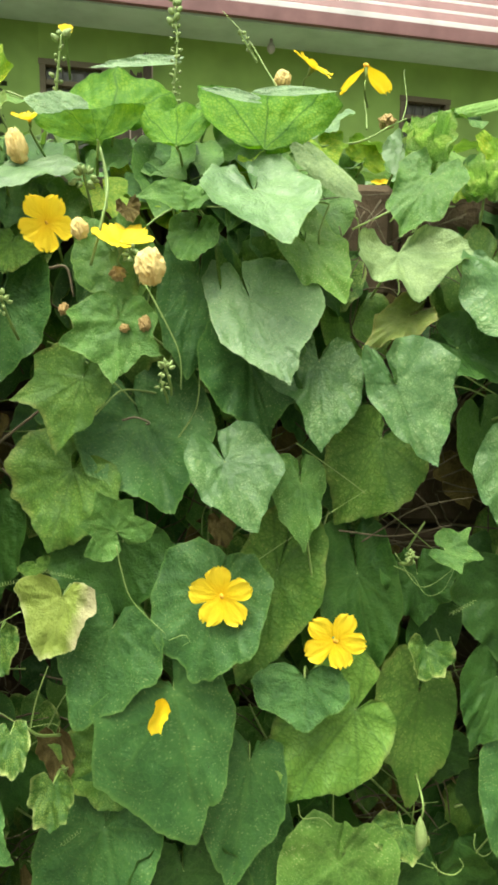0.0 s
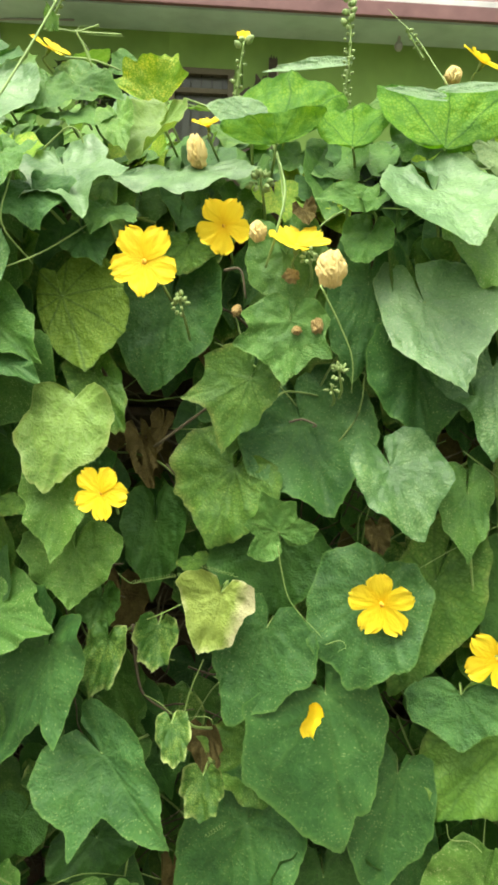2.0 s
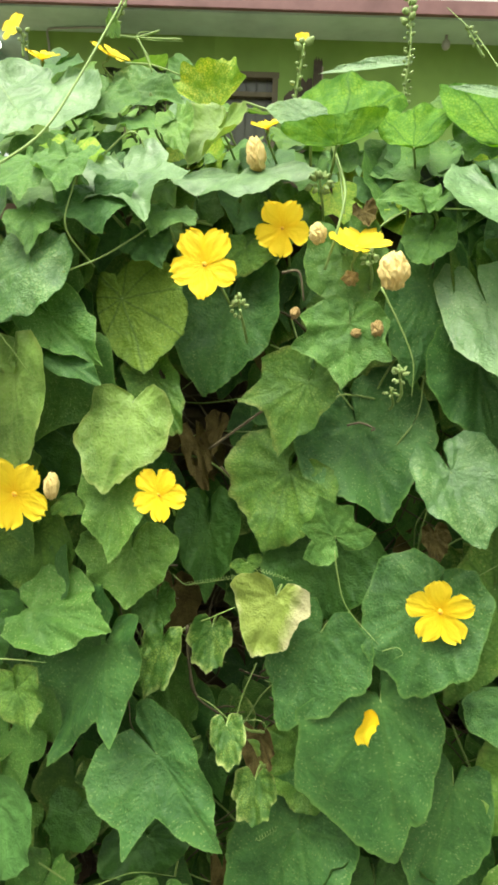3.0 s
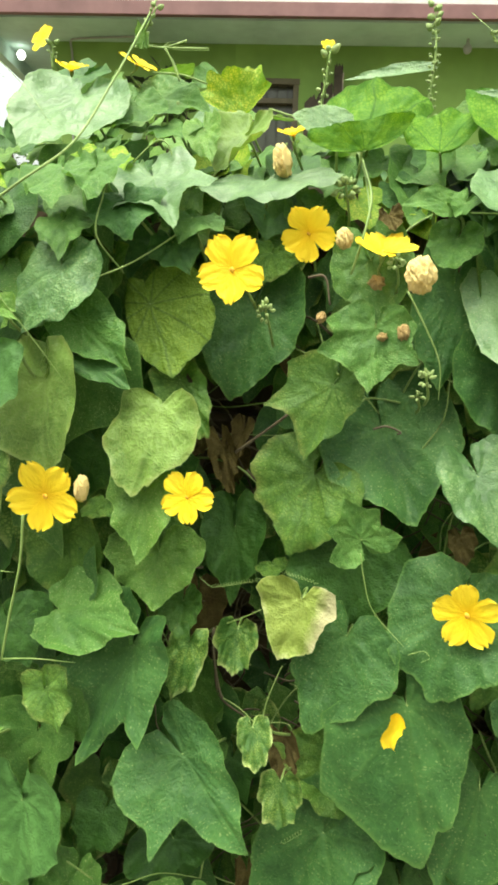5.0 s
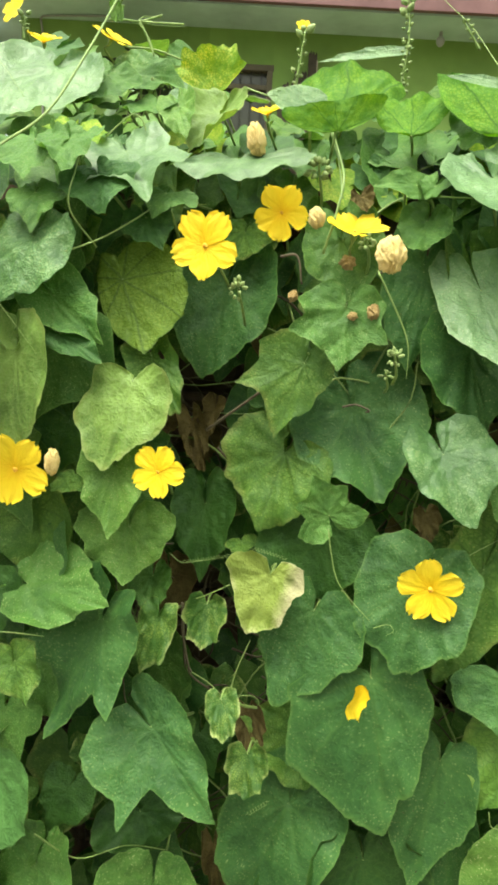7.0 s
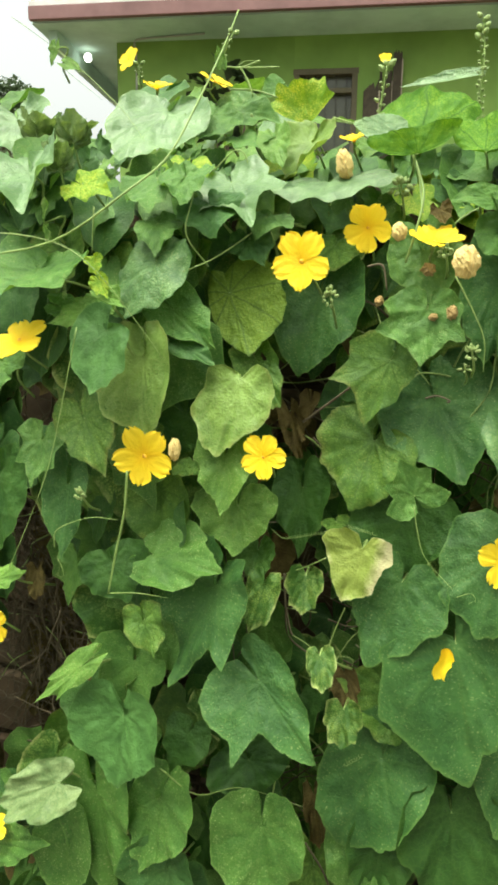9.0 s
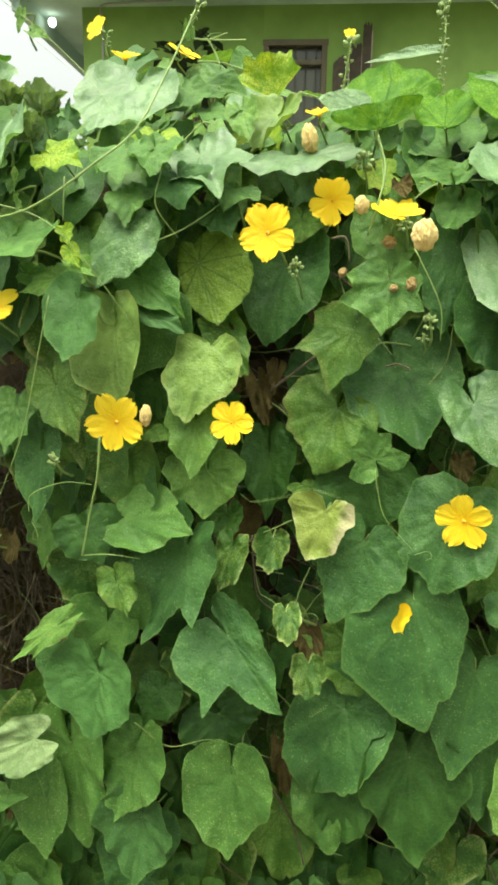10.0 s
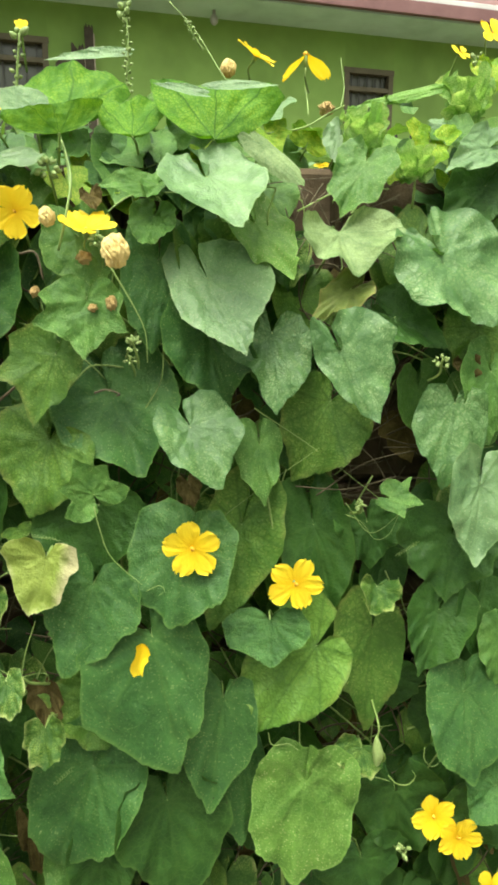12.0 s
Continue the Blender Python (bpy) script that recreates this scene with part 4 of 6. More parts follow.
clump_tree((-8.1, 11.0, 1.8), 3.1, 0.9, 11, TWIG, "brush_heap", "heap of dry brown brushwood in the yard", "brushwood", 900, 0.03, 1.5)


# ---- vines ----
def vine_root(x, label):
    v = new("gourd_vine")
    v.matrix_world = pose(x, 1.0, 0.0)
    return tagged(v, label, "vine", group="gourd vines on the wall")


vine_far_west = vine_root(-1.0, "gourd vine with lime young shoots beside a bare brown hollow")
vine_west = vine_root(-0.64, "yellow-flowered gourd vine, dense green leaves hanging over the wall")
vine_middle = vine_root(-0.23, "yellow-flowered gourd vine with dark heart-shaped leaves and buds")
vine_east = vine_root(0.12, "yellow-flowered gourd vine with large pale bloomed leaves")
vine_far_east = vine_root(0.48, "gourd vine with upright leaf tufts and deep green leaves")


def vine_at(x):
    return vine_far_west if x < -0.86 else vine_west if x < -0.42 else vine_middle if x < -0.05 else vine_east if x < 0.28 else vine_far_east


for v0 in (vine_far_west, vine_west, vine_middle, vine_east, vine_far_east):
    bx = v0.matrix_world.translation.x
    stem(v0, "main_stem", 0.007, (bx, 1.06, 0.0), (bx + 0.03, 1.12, 0.4), (bx - 0.04, 1.14, 0.9), (bx + 0.02, 1.13, 1.3), (bx, 1.16, 1.55))
bpy.context.view_layer.update()

leaf(vine_east, 'cordate', 'pale', (0.004, 1.000, 1.769), (0.054, 0.880, 1.688), (0.081, 0.084), 1, cup=0.02, wave=0.02)
leaf(vine_east, ('heart', 'cordate'), 'pale', (0.002, 1.000, 1.617), (0.057, 0.915, 1.509), (0.065, 0.098), 2, cup=-0.05, wave=0.025)
leaf(vine_middle, 'tri', 'mid', (-0.184, 0.965, 1.585), (-0.188, 0.935, 1.494), (0.072, 0.062), 3, cup=0.0, wave=0.03)
leaf(vine_middle, ('tri', 'angled'), 'olive', (-0.241, 0.985, 1.499), (-0.280, 0.965, 1.385), (0.082, 0.049), 4, cup=0.0, wave=0.04)
leaf(vine_middle, 'cordate', 'deep', (-0.169, 1.060, 1.427), (-0.109, 0.990, 1.286), (0.105, 0.114), 5, cup=0.02, wave=0.02)
leaf(vine_middle, ('angled', 'broad'), 'olive', (-0.267, 1.020, 1.353), (-0.300, 0.980, 1.228), (0.104, 0.090), 6, cup=0.0, wave=0.04)
leaf(vine_middle, 'lobed', 'mid', (-0.184, 0.935, 1.281), (-0.212, 0.925, 1.346), 0.106, 7)
leaf(vine_east, 'cordate', 'bloom', (-0.029, 0.955, 1.384), (0.021, 0.900, 1.297), (0.060, 0.077), 8, cup=0.0, wave=0.035)
leaf(vine_east, 'angled', 'mid', (0.085, 0.990, 1.346), (0.093, 0.960, 1.248), (0.047, 0.040), 9)
leaf(vine_east, ('spade', 'broad'), 'bloom', (0.108, 1.020, 1.528), (0.110, 0.955, 1.406), (0.092, 0.065), 10, cup=0.0, wave=0.05)
leaf(vine_east, ('heart', 'angled'), 'bloom', (0.206, 0.930, 1.507), (0.263, 0.900, 1.397), (0.042, 0.096), 11, cup=0.05, wave=0.07)
leaf(vine_east, 'broad', 'olive', (0.209, 1.020, 1.413), (0.140, 1.000, 1.279), (0.068, 0.085), 12)
leaf(vine_east, 'heart', 'light', (0.082, 1.050, 1.706), (0.136, 0.970, 1.614), (0.054, 0.054), 13, cup=0.15, wave=0.07)
leaf(vine_far_east, 'heart', 'bloom', (0.381, 1.000, 1.652), (0.460, 0.955, 1.546), (0.102, 0.118), 14, cup=0.05, wave=0.05)
leaf(vine_east, 'angled', 'dryg', (0.233, 0.995, 1.600), (0.162, 0.965, 1.560), 0.073, 15)
leaf(vine_far_east, 'angled', 'dark', (0.310, 1.005, 1.555), (0.395, 0.975, 1.511), 0.111, 16)
leaf(vine_far_east, 'broad', 'bloom', (0.411, 0.980, 1.413), (0.389, 0.940, 1.274), (0.064, 0.062), 17, cup=0.0, wave=0.05)
leaf(vine_far_east, 'cordate', 'pale', (0.444, 0.930, 1.286), (0.426, 0.890, 1.159), (0.059, 0.070), 18, cup=0.0, wave=0.04)
leaf(vine_far_east, 'cleft', 'mid', (0.298, 0.945, 1.263), (0.351, 0.925, 1.257), (0.030, 0.039), 19, cup=0.0, wave=0.03)
leaf(vine_east, 'block', 'deep', (-0.035, 0.960, 1.190), (-0.069, 0.910, 1.055), (0.099, 0.082), 20, cup=0.0, wave=0.03)
leaf(vine_east, 'heart', 'olive', (0.056, 1.020, 1.194), (-0.002, 0.985, 1.010), (0.066, 0.078), 21, cup=0.0, wave=0.03)
leaf(vine_east, 'heart', 'dark', (0.188, 1.040, 1.184), (0.218, 1.010, 1.011), (0.074, 0.064), 22)
leaf(vine_east, 'broad', 'deep', (0.103, 0.975, 1.033), (0.102, 0.940, 0.960), (0.083, 0.073), 23, cup=0.0, wave=0.03)
leaf(vine_east, ('block', 'broad'), 'veined', (0.189, 0.990, 0.970), (0.080, 0.965, 0.815), (0.094, 0.080), 24, cup=0.0, wave=0.03)
leaf(vine_far_east, ('angled', 'broad'), 'olive', (0.294, 1.005, 0.995), (0.285, 0.990, 0.782), (0.076, 0.059), 25, cup=0.0, wave=0.03)
leaf(vine_middle, ('broad', 'shield'), 'deep', (-0.199, 0.970, 1.112), (-0.252, 0.930, 0.960), (0.069, 0.097), 26, cup=0.0, wave=0.02)
leaf(vine_middle, ('kite', 'shield'), 'deep', (-0.101, 0.950, 1.022), (-0.057, 0.910, 0.784), (0.148, 0.091), 27, cup=-0.05, wave=0.02)
leaf(vine_east, 'broad', 'deep', (0.020, 0.985, 0.876), (-0.007, 0.955, 0.658), (0.085, 0.064), 28, cup=0.0, wave=0.03)
leaf(vine_east, 'block', 'light', (0.170, 0.965, 0.703), (0.148, 0.935, 0.509), (0.099, 0.103), 29, cup=0.0, wave=0.035)
leaf(vine_middle, 'block', 'deep', (-0.219, 0.980, 0.749), (-0.290, 0.945, 0.562), (0.091, 0.106), 30, cup=0.0, wave=0.03)
leaf(vine_middle, 'shield', 'dark', (-0.086, 0.975, 0.672), (-0.054, 0.945, 0.450), 0.223, 31)
leaf(vine_middle, 'angled', 'dark', (-0.211, 0.975, 0.567), (-0.224, 0.955, 0.413), 0.136, 32)
leaf(vine_east, 'shield', 'deep', (0.051, 1.010, 0.744), (0.053, 0.985, 0.548), (0.103, 0.052), 33)
leaf(vine_far_east, 'block', 'deep', (0.456, 0.955, 0.889), (0.466, 0.915, 0.723), (0.072, 0.077), 34, cup=0.0, wave=0.03)
leaf(vine_far_east, 'angled', 'dark', (0.411, 0.985, 1.037), (0.371, 0.955, 0.919), (0.061, 0.063), 35)
leaf(vine_far_east, 'heart', 'dark', (0.488, 0.990, 1.037), (0.503, 0.965, 0.930), (0.056, 0.056), 36)
leaf(vine_far_east, 'angled', 'dark', (0.432, 1.005, 1.174), (0.417, 0.975, 1.053), (0.099, 0.091), 37)
leaf(vine_far_east, 'angled', 'dark', (0.282, 1.025, 1.192), (0.291, 1.005, 1.106), 0.127, 38)
leaf(vine_far_east, 'curled', 'mottled', (0.292, 0.975, 1.089), (0.283, 0.945, 1.049), 0.074, 39)
leaf(vine_east, 'curled', 'mottled', (0.279, 0.985, 0.758), (0.255, 0.965, 0.714), 0.101, 40)
leaf(vine_middle, ('wedge', 'delta'), 'yellow', (-0.268, 0.945, 1.174), (-0.296, 0.920, 1.082), (0.069, 0.059), 41, cup=0.0, wave=0.04)
leaf(vine_east, 'angled', 'deep', (0.001, 1.035, 1.534), (0.039, 1.015, 1.397), 0.164, 42)
leaf(vine_middle, 'heart', 'deep', (-0.078, 1.035, 1.641), (-0.092, 1.015, 1.497), 0.119, 43)
leaf(vine_middle, 'broad', 'dark', (-0.191, 1.020, 1.235), (-0.184, 0.985, 1.120), (0.112, 0.089), 44)
leaf(vine_middle, 'heart', 'deep', (-0.381, 1.050, 1.610), (-0.413, 1.025, 1.461), (0.085, 0.088), 45, cup=0.0, wave=0.02)
leaf(vine_west, 'block', 'gold', (-0.518, 0.950, 1.609), (-0.468, 0.915, 1.503), (0.041, 0.093), 46, cup=0.0, wave=0.03)
leaf(vine_west, ('kite', 'broad'), 'faded', (-0.469, 0.870, 1.468), (-0.497, 0.830, 1.345), (0.070, 0.064), 47, cup=0.0, wave=0.04)
leaf(vine_west, 'angled', 'light', (-0.492, 0.870, 1.342), (-0.489, 0.832, 1.243), (0.052, 0.059), 48, cup=0.0, wave=0.04)
leaf(vine_west, 'angled', 'light', (-0.482, 0.900, 1.241), (-0.476, 0.865, 1.160), (0.084, 0.073), 49, cup=0.0, wave=0.05)
leaf(vine_west, 'torn', 'olive', (-0.470, 0.950, 1.498), (-0.420, 0.930, 1.412), (0.043, 0.037), 50, cup=0.1, wave=0.05)
leaf(vine_west, 'broad', 'mid', (-0.622, 0.845, 1.153), (-0.477, 0.800, 1.161), (0.061, 0.078), 51, cup=0.0, wave=0.05)
leaf(vine_west, 'cleft', 'deep', (-0.498, 0.840, 1.116), (-0.575, 0.810, 0.927), (0.115, 0.086), 52, cup=0.0, wave=0.03)
leaf(vine_west, ('ivy', 'angled'), 'deep', (-0.422, 0.845, 0.948), (-0.306, 0.805, 0.832), (0.110, 0.058), 53, cup=0.0, wave=0.03)
leaf(vine_west, 'cordate', 'smooth', (-0.660, 0.790, 0.860), (-0.662, 0.765, 0.730), (0.099, 0.099), 54, cup=0.0, wave=0.02)
leaf(vine_west, 'cordate', 'mid', (-0.421, 0.870, 0.631), (-0.419, 0.840, 0.459), (0.095, 0.085), 55, cup=0.0, wave=0.03)
leaf(vine_west, 'cordate', 'mid', (-0.607, 0.830, 0.677), (-0.641, 0.800, 0.524), (0.071, 0.087), 56, cup=0.0, wave=0.05)
leaf(vine_west, 'broad', 'mid', (-0.797, 0.800, 0.593), (-0.786, 0.770, 0.414), (0.067, 0.055), 57)
leaf(vine_far_west, 'angled', 'mid', (-0.964, 0.775, 0.519), (-0.795, 0.735, 0.597), 0.103, 58)
leaf(vine_west, 'curled', 'palefd', (-0.786, 0.765, 0.708), (-0.907, 0.735, 0.653), (0.051, 0.060), 59, cup=0.0, wave=0.05)
leaf(vine_west, 'triple', 'light', (-0.734, 0.775, 0.952), (-0.824, 0.753, 0.873), (0.029, 0.027), 60, cup=0.0, wave=0.05)
leaf(vine_west, ('block', 'kite'), 'smooth', (-0.644, 0.750, 1.548), (-0.654, 0.715, 1.453), (0.054, 0.050), 61, cup=0.0, wave=0.03)
leaf(vine_west, 'block', 'faded', (-0.624, 0.830, 1.502), (-0.616, 0.800, 1.363), (0.086, 0.058), 62, cup=0.0, wave=0.03)
leaf(vine_west, 'lobed', 'mid', (-0.807, 0.800, 1.356), (-0.817, 0.770, 1.278), (0.052, 0.050), 63)
leaf(vine_west, 'angled', 'olive', (-0.729, 0.810, 1.396), (-0.680, 0.785, 1.305), (0.054, 0.057), 64)
leaf(vine_west, 'angled', 'deep', (-0.772, 0.820, 1.275), (-0.775, 0.790, 1.139), (0.064, 0.037), 65)
leaf(vine_far_west, 'angled', 'dark', (-0.904, 0.795, 1.275), (-0.919, 0.775, 1.117), 0.127, 66)
leaf(vine_far_west, 'lobed', 'light', (-0.903, 0.765, 1.097), (-0.815, 0.745, 1.134), 0.062, 67)
leaf(vine_west, 'heart', 'mid', (-0.789, 0.785, 1.641), (-0.814, 0.715, 1.593), 0.220, 68)
leaf(vine_west, 'cordate', 'bloom', (-0.610, 0.855, 1.658), (-0.650, 0.810, 1.564), (0.063, 0.067), 69, cup=0.0, wave=0.03)
leaf(vine_west, 'angled', 'mid', (-0.588, 0.870, 1.580), (-0.503, 0.845, 1.519), (0.045, 0.051), 70)
leaf(vine_west, 'heart', 'deep', (-0.571, 0.855, 1.528), (-0.502, 0.835, 1.498), (0.024, 0.028), 71)
leaf(vine_west, 'angled', 'light', (-0.696, 0.765, 1.577), (-0.754, 0.745, 1.560), 0.050, 72)
leaf(vine_west, 'angled', 'light', (-0.670, 0.785, 1.597), (-0.649, 0.765, 1.567), 0.063, 73)
leaf(vine_far_west, 'angled', 'mid', (-0.886, 0.805, 1.487), (-0.878, 0.775, 1.441), 0.110, 74)
leaf(vine_west, 'broad', 'pale', (-0.692, 1.080, 1.948), (-0.737, 0.960, 1.833), (0.105, 0.110), 75, cup=0.03, wave=0.035)
leaf(vine_west, 'crown', 'lime', (-0.463, 1.250, 1.949), (-0.469, 1.250, 2.030), (0.064, 0.084), 76, cup=0.0, wave=0.05)
leaf(vine_middle, 'fan', 'bowl', (-0.222, 1.110, 1.879), (-0.221, 1.180, 1.980), (0.100, 0.094), 77, cup=0.1, wave=0.04, turn=180)
leaf(vine_middle, 'fan', 'bowl', (-0.217, 1.000, 1.828), (-0.225, 1.000, 1.870), (0.073, 0.077), 78, cup=0.05, wave=0.05)
# Pale piece standing in for the sky-lit inner face of the bowl leaf.
leaf(vine_middle, 'broad', 'pale', (-0.261, 1.040, 1.871), (-0.330, 1.030, 1.888), (0.036, 0.024), 79, cup=0.0, wave=0.03)
leaf(vine_middle, 'shield', 'pale', (-0.160, 1.250, 2.013), (-0.281, 1.230, 1.996), (0.016, 0.012), 80, cup=0.0, wave=0.02)
leaf(vine_east, 'fan', 'bowl', (0.016, 1.040, 1.831), (0.023, 1.080, 1.923), (0.104, 0.106), 81, cup=0.1, wave=0.05)
# Two pale slivers imitate the lit, folded rim of the bowl leaf.
leaf(vine_east, 'shield', 'pale', (-0.011, 1.000, 1.888), (-0.076, 1.000, 1.900), (0.011, 0.009), 82, cup=0.0, wave=0.01)
leaf(vine_east, 'shield', 'pale', (0.028, 1.020, 1.901), (0.118, 1.020, 1.906), (0.010, 0.013), 83, cup=0.0, wave=0.01)
leaf(vine_east, 'heart', 'mid', (-0.008, 1.085, 1.863), (-0.040, 1.045, 1.829), 0.101, 84)
leaf(vine_middle, 'fan', 'bowl', (-0.114, 1.060, 1.837), (-0.116, 1.100, 1.901), (0.061, 0.059), 85, cup=0.1, wave=0.05)
leaf(vine_middle, 'angled', 'olive', (-0.069, 1.190, 1.938), (-0.116, 1.180, 1.904), (0.020, 0.022), 86)
leaf(vine_east, 'block', 'palefd', (0.093, 1.030, 1.821), (0.159, 1.000, 1.764), (0.027, 0.024), 87, cup=-0.3, wave=0.02)
leaf(vine_middle, 'broad', 'pale', (-0.367, 1.030, 1.797), (-0.357, 0.970, 1.762), (0.101, 0.115), 88, cup=-0.05, wave=0.04)
leaf(vine_west, 'tri', 'pale', (-0.522, 0.970, 1.793), (-0.451, 0.860, 1.714), (0.067, 0.075), 89, cup=0.0, wave=0.04)
leaf(vine_west, 'angled', 'mid', (-0.568, 0.880, 1.790), (-0.553, 0.820, 1.746), 0.101, 90)
leaf(vine_middle, 'heart', 'mid', (-0.100, 1.012, 1.759), (-0.154, 0.962, 1.757), 0.055, 91)
leaf(vine_middle, 'heart', 'mid', (-0.074, 1.023, 1.760), (-0.087, 0.983, 1.735), 0.048, 92)
leaf(vine_middle, 'heart', 'mid', (-0.081, 1.015, 1.711), (-0.097, 0.985, 1.665), 0.079, 93)
leaf(vine_west, 'angled', 'pale', (-0.832, 0.838, 1.799), (-0.790, 0.748, 1.732), 0.143, 94)
leaf(vine_west, 'triple', 'mosaic', (-0.802, 0.825, 1.718), (-0.789, 0.800, 1.745), (0.045, 0.048), 95, cup=0.2, wave=0.08, turn=175)
leaf(vine_far_west, 'angled', 'pale', (-1.028, 1.075, 1.951), (-0.979, 1.015, 1.872), 0.154, 96)
leaf_tuft(vine_far_west, (-0.911, 0.977, 1.887), 0.091, 0.054, 'palefd', 97)
leaf_tuft(vine_west, (-0.825, 0.963, 1.871), 0.083, 0.054, 'palefd', 98)
leaf_tuft(vine_west, (-0.800, 0.878, 1.810), 0.064, 0.049, 'palefd', 99)
leaf(vine_west, 'angled', 'lime', (-0.735, 0.841, 1.780), (-0.664, 0.801, 1.762), 0.082, 100)
leaf(vine_west, 'angled', 'mid', (-0.583, 1.146, 1.956), (-0.462, 1.086, 1.909), 0.096, 101)
leaf(vine_west, 'angled', 'mid', (-0.598, 1.079, 1.931), (-0.605, 1.029, 1.877), 0.115, 102)
leaf(vine_west, 'angled', 'light', (-0.466, 1.040, 1.873), (-0.442, 1.000, 1.822), (0.033, 0.031), 103)
leaf(vine_middle, 'angled', 'faded', (-0.411, 1.080, 1.873), (-0.447, 1.030, 1.807), (0.059, 0.054), 104)
leaf(vine_west, 'angled', 'mid', (-0.516, 1.071, 1.881), (-0.528, 1.011, 1.850), 0.112, 105)
leaf(vine_west, 'angled', 'mid', (-0.625, 0.892, 1.792), (-0.616, 0.832, 1.740), 0.139, 106)
leaf(vine_west, 'angled', 'deep', (-0.533, 0.893, 1.745), (-0.507, 0.853, 1.697), 0.119, 107)
leaf(vine_west, 'angled', 'mid', (-0.612, 0.865, 1.717), (-0.603, 0.825, 1.678), 0.083, 108)
leaf(vine_west, 'angled', 'mid', (-0.452, 0.946, 1.732), (-0.458, 0.906, 1.710), 0.103, 109)
leaf(vine_east, 'delta', 'mid', (0.264, 1.060, 1.806), (0.216, 1.020, 1.718), (0.050, 0.059), 110, cup=0.0, wave=0.04)
leaf_tuft(vine_east, (0.273, 1.113, 1.827), 0.092, 0.082, 'mosaic', 111)
leaf_tuft(vine_far_east, (0.470, 1.177, 1.897), 0.096, 0.086, 'mosaic', 112)
leaf(vine_far_east, 'angled', 'pale', (0.484, 1.089, 1.834), (0.392, 1.019, 1.794), 0.088, 113)
leaf(vine_far_east, 'shield', 'light', (0.427, 1.259, 1.966), (0.260, 1.239, 1.927), 0.028, 114)
leaf_tuft(vine_far_east, (0.358, 1.093, 1.783), 0.082, 0.058, 'mosaic', 115)
leaf(vine_far_east, 'lobed', 'lime', (0.391, 1.124, 1.850), (0.371, 1.094, 1.788), 0.092, 116)
leaf(vine_east, 'lobed', 'lime', (0.111, 1.196, 1.875), (0.139, 1.166, 1.836), 0.101, 117)
leaf(vine_east, 'angled', 'lime', (0.194, 1.237, 1.865), (0.210, 1.237, 1.890), 0.084, 118)
leaf(vine_far_east, 'angled', 'mid', (0.432, 1.135, 1.862), (0.455, 1.085, 1.833), 0.087, 119)
leaf(vine_far_east, 'angled', 'lime', (0.576, 1.336, 2.030), (0.578, 1.306, 1.981), 0.090, 120)
leaf(vine_far_east, 'angled', 'lime', (0.337, 1.143, 1.816), (0.323, 1.123, 1.776), 0.069, 121)
leaf(vine_middle, 'curled', 'mottled', (-0.285, 0.925, 0.871), (-0.280, 0.895, 0.813), (0.034, 0.038), 122, cup=0.3, wave=0.05)
leaf(vine_middle, 'curled', 'mottled', (-0.368, 0.950, 1.108), (-0.368, 0.925, 1.044), (0.034, 0.036), 123, cup=0.4, wave=0.05)
leaf(vine_west, ('curled', 'delta'), 'mottled', (-0.426, 0.885, 1.110), (-0.444, 0.860, 1.026), (0.037, 0.040), 124, cup=0.1, wave=0.05)
leaf(vine_west, 'angled', 'mid', (-0.453, 0.930, 1.153), (-0.452, 0.910, 1.097), (0.047, 0.044), 125)
leaf(vine_west, 'angled', 'olive', (-0.622, 0.805, 1.047), (-0.592, 0.785, 0.985), 0.079, 126)
leaf(vine_middle, 'heart', 'mid', (-0.200, 1.015, 1.681), (-0.173, 0.995, 1.589), 0.123, 128)
leaf(vine_middle, 'angled', 'olive', (-0.351, 1.025, 1.690), (-0.362, 1.005, 1.649), 0.099, 129)
leaf(vine_west, 'angled', 'olive', (-0.550, 0.863, 1.327), (-0.527, 0.843, 1.310), 0.089, 130)
leaf(vine_middle, 'angled', 'dark', (-0.399, 1.035, 1.249), (-0.399, 1.015, 1.116), 0.114, 131)
leaf(vine_middle, 'angled', 'olive', (-0.329, 1.015, 1.195), (-0.319, 0.995, 1.184), 0.055, 132)
leaf(vine_west, 'angled', 'deep', (-0.479, 0.940, 1.697), (-0.446, 0.920, 1.653), 0.081, 134)
leaf(vine_west, 'angled', 'mid', (-0.744, 0.825, 0.646), (-0.714, 0.805, 0.421), 0.162, 135)
leaf(vine_west, 'angled', 'deep', (-0.593, 0.822, 0.528), (-0.597, 0.802, 0.382), 0.170, 136)
leaf(vine_middle, 'heart', 'mid', (-0.249, 0.975, 0.548), (-0.225, 0.945, 0.419), 0.149, 137)
leaf(vine_middle, 'angled', 'olive', (-0.351, 1.025, 0.430), (-0.339, 1.005, 0.259), 0.186, 138)
leaf(vine_west, 'heart', 'dark', (-0.475, 0.954, 0.700), (-0.443, 0.934, 0.643), 0.173, 139)
leaf(vine_middle, 'angled', 'olive', (-0.207, 1.025, 0.848), (-0.318, 1.005, 0.885), 0.168, 141)
leaf(vine_west, 'angled', 'dark', (-0.691, 0.825, 1.134), (-0.658, 0.805, 1.070), 0.144, 142)
leaf(vine_far_east, 'angled', 'dark', (0.368, 1.045, 0.609), (0.394, 1.025, 0.448), 0.196, 143)
leaf(vine_far_east, 'angled', 'dark', (0.294, 1.005, 0.489), (0.316, 0.985, 0.398), 0.204, 144)
leaf(vine_far_east, 'angled', 'dark', (0.531, 0.985, 0.611), (0.520, 0.965, 0.500), 0.177, 145)
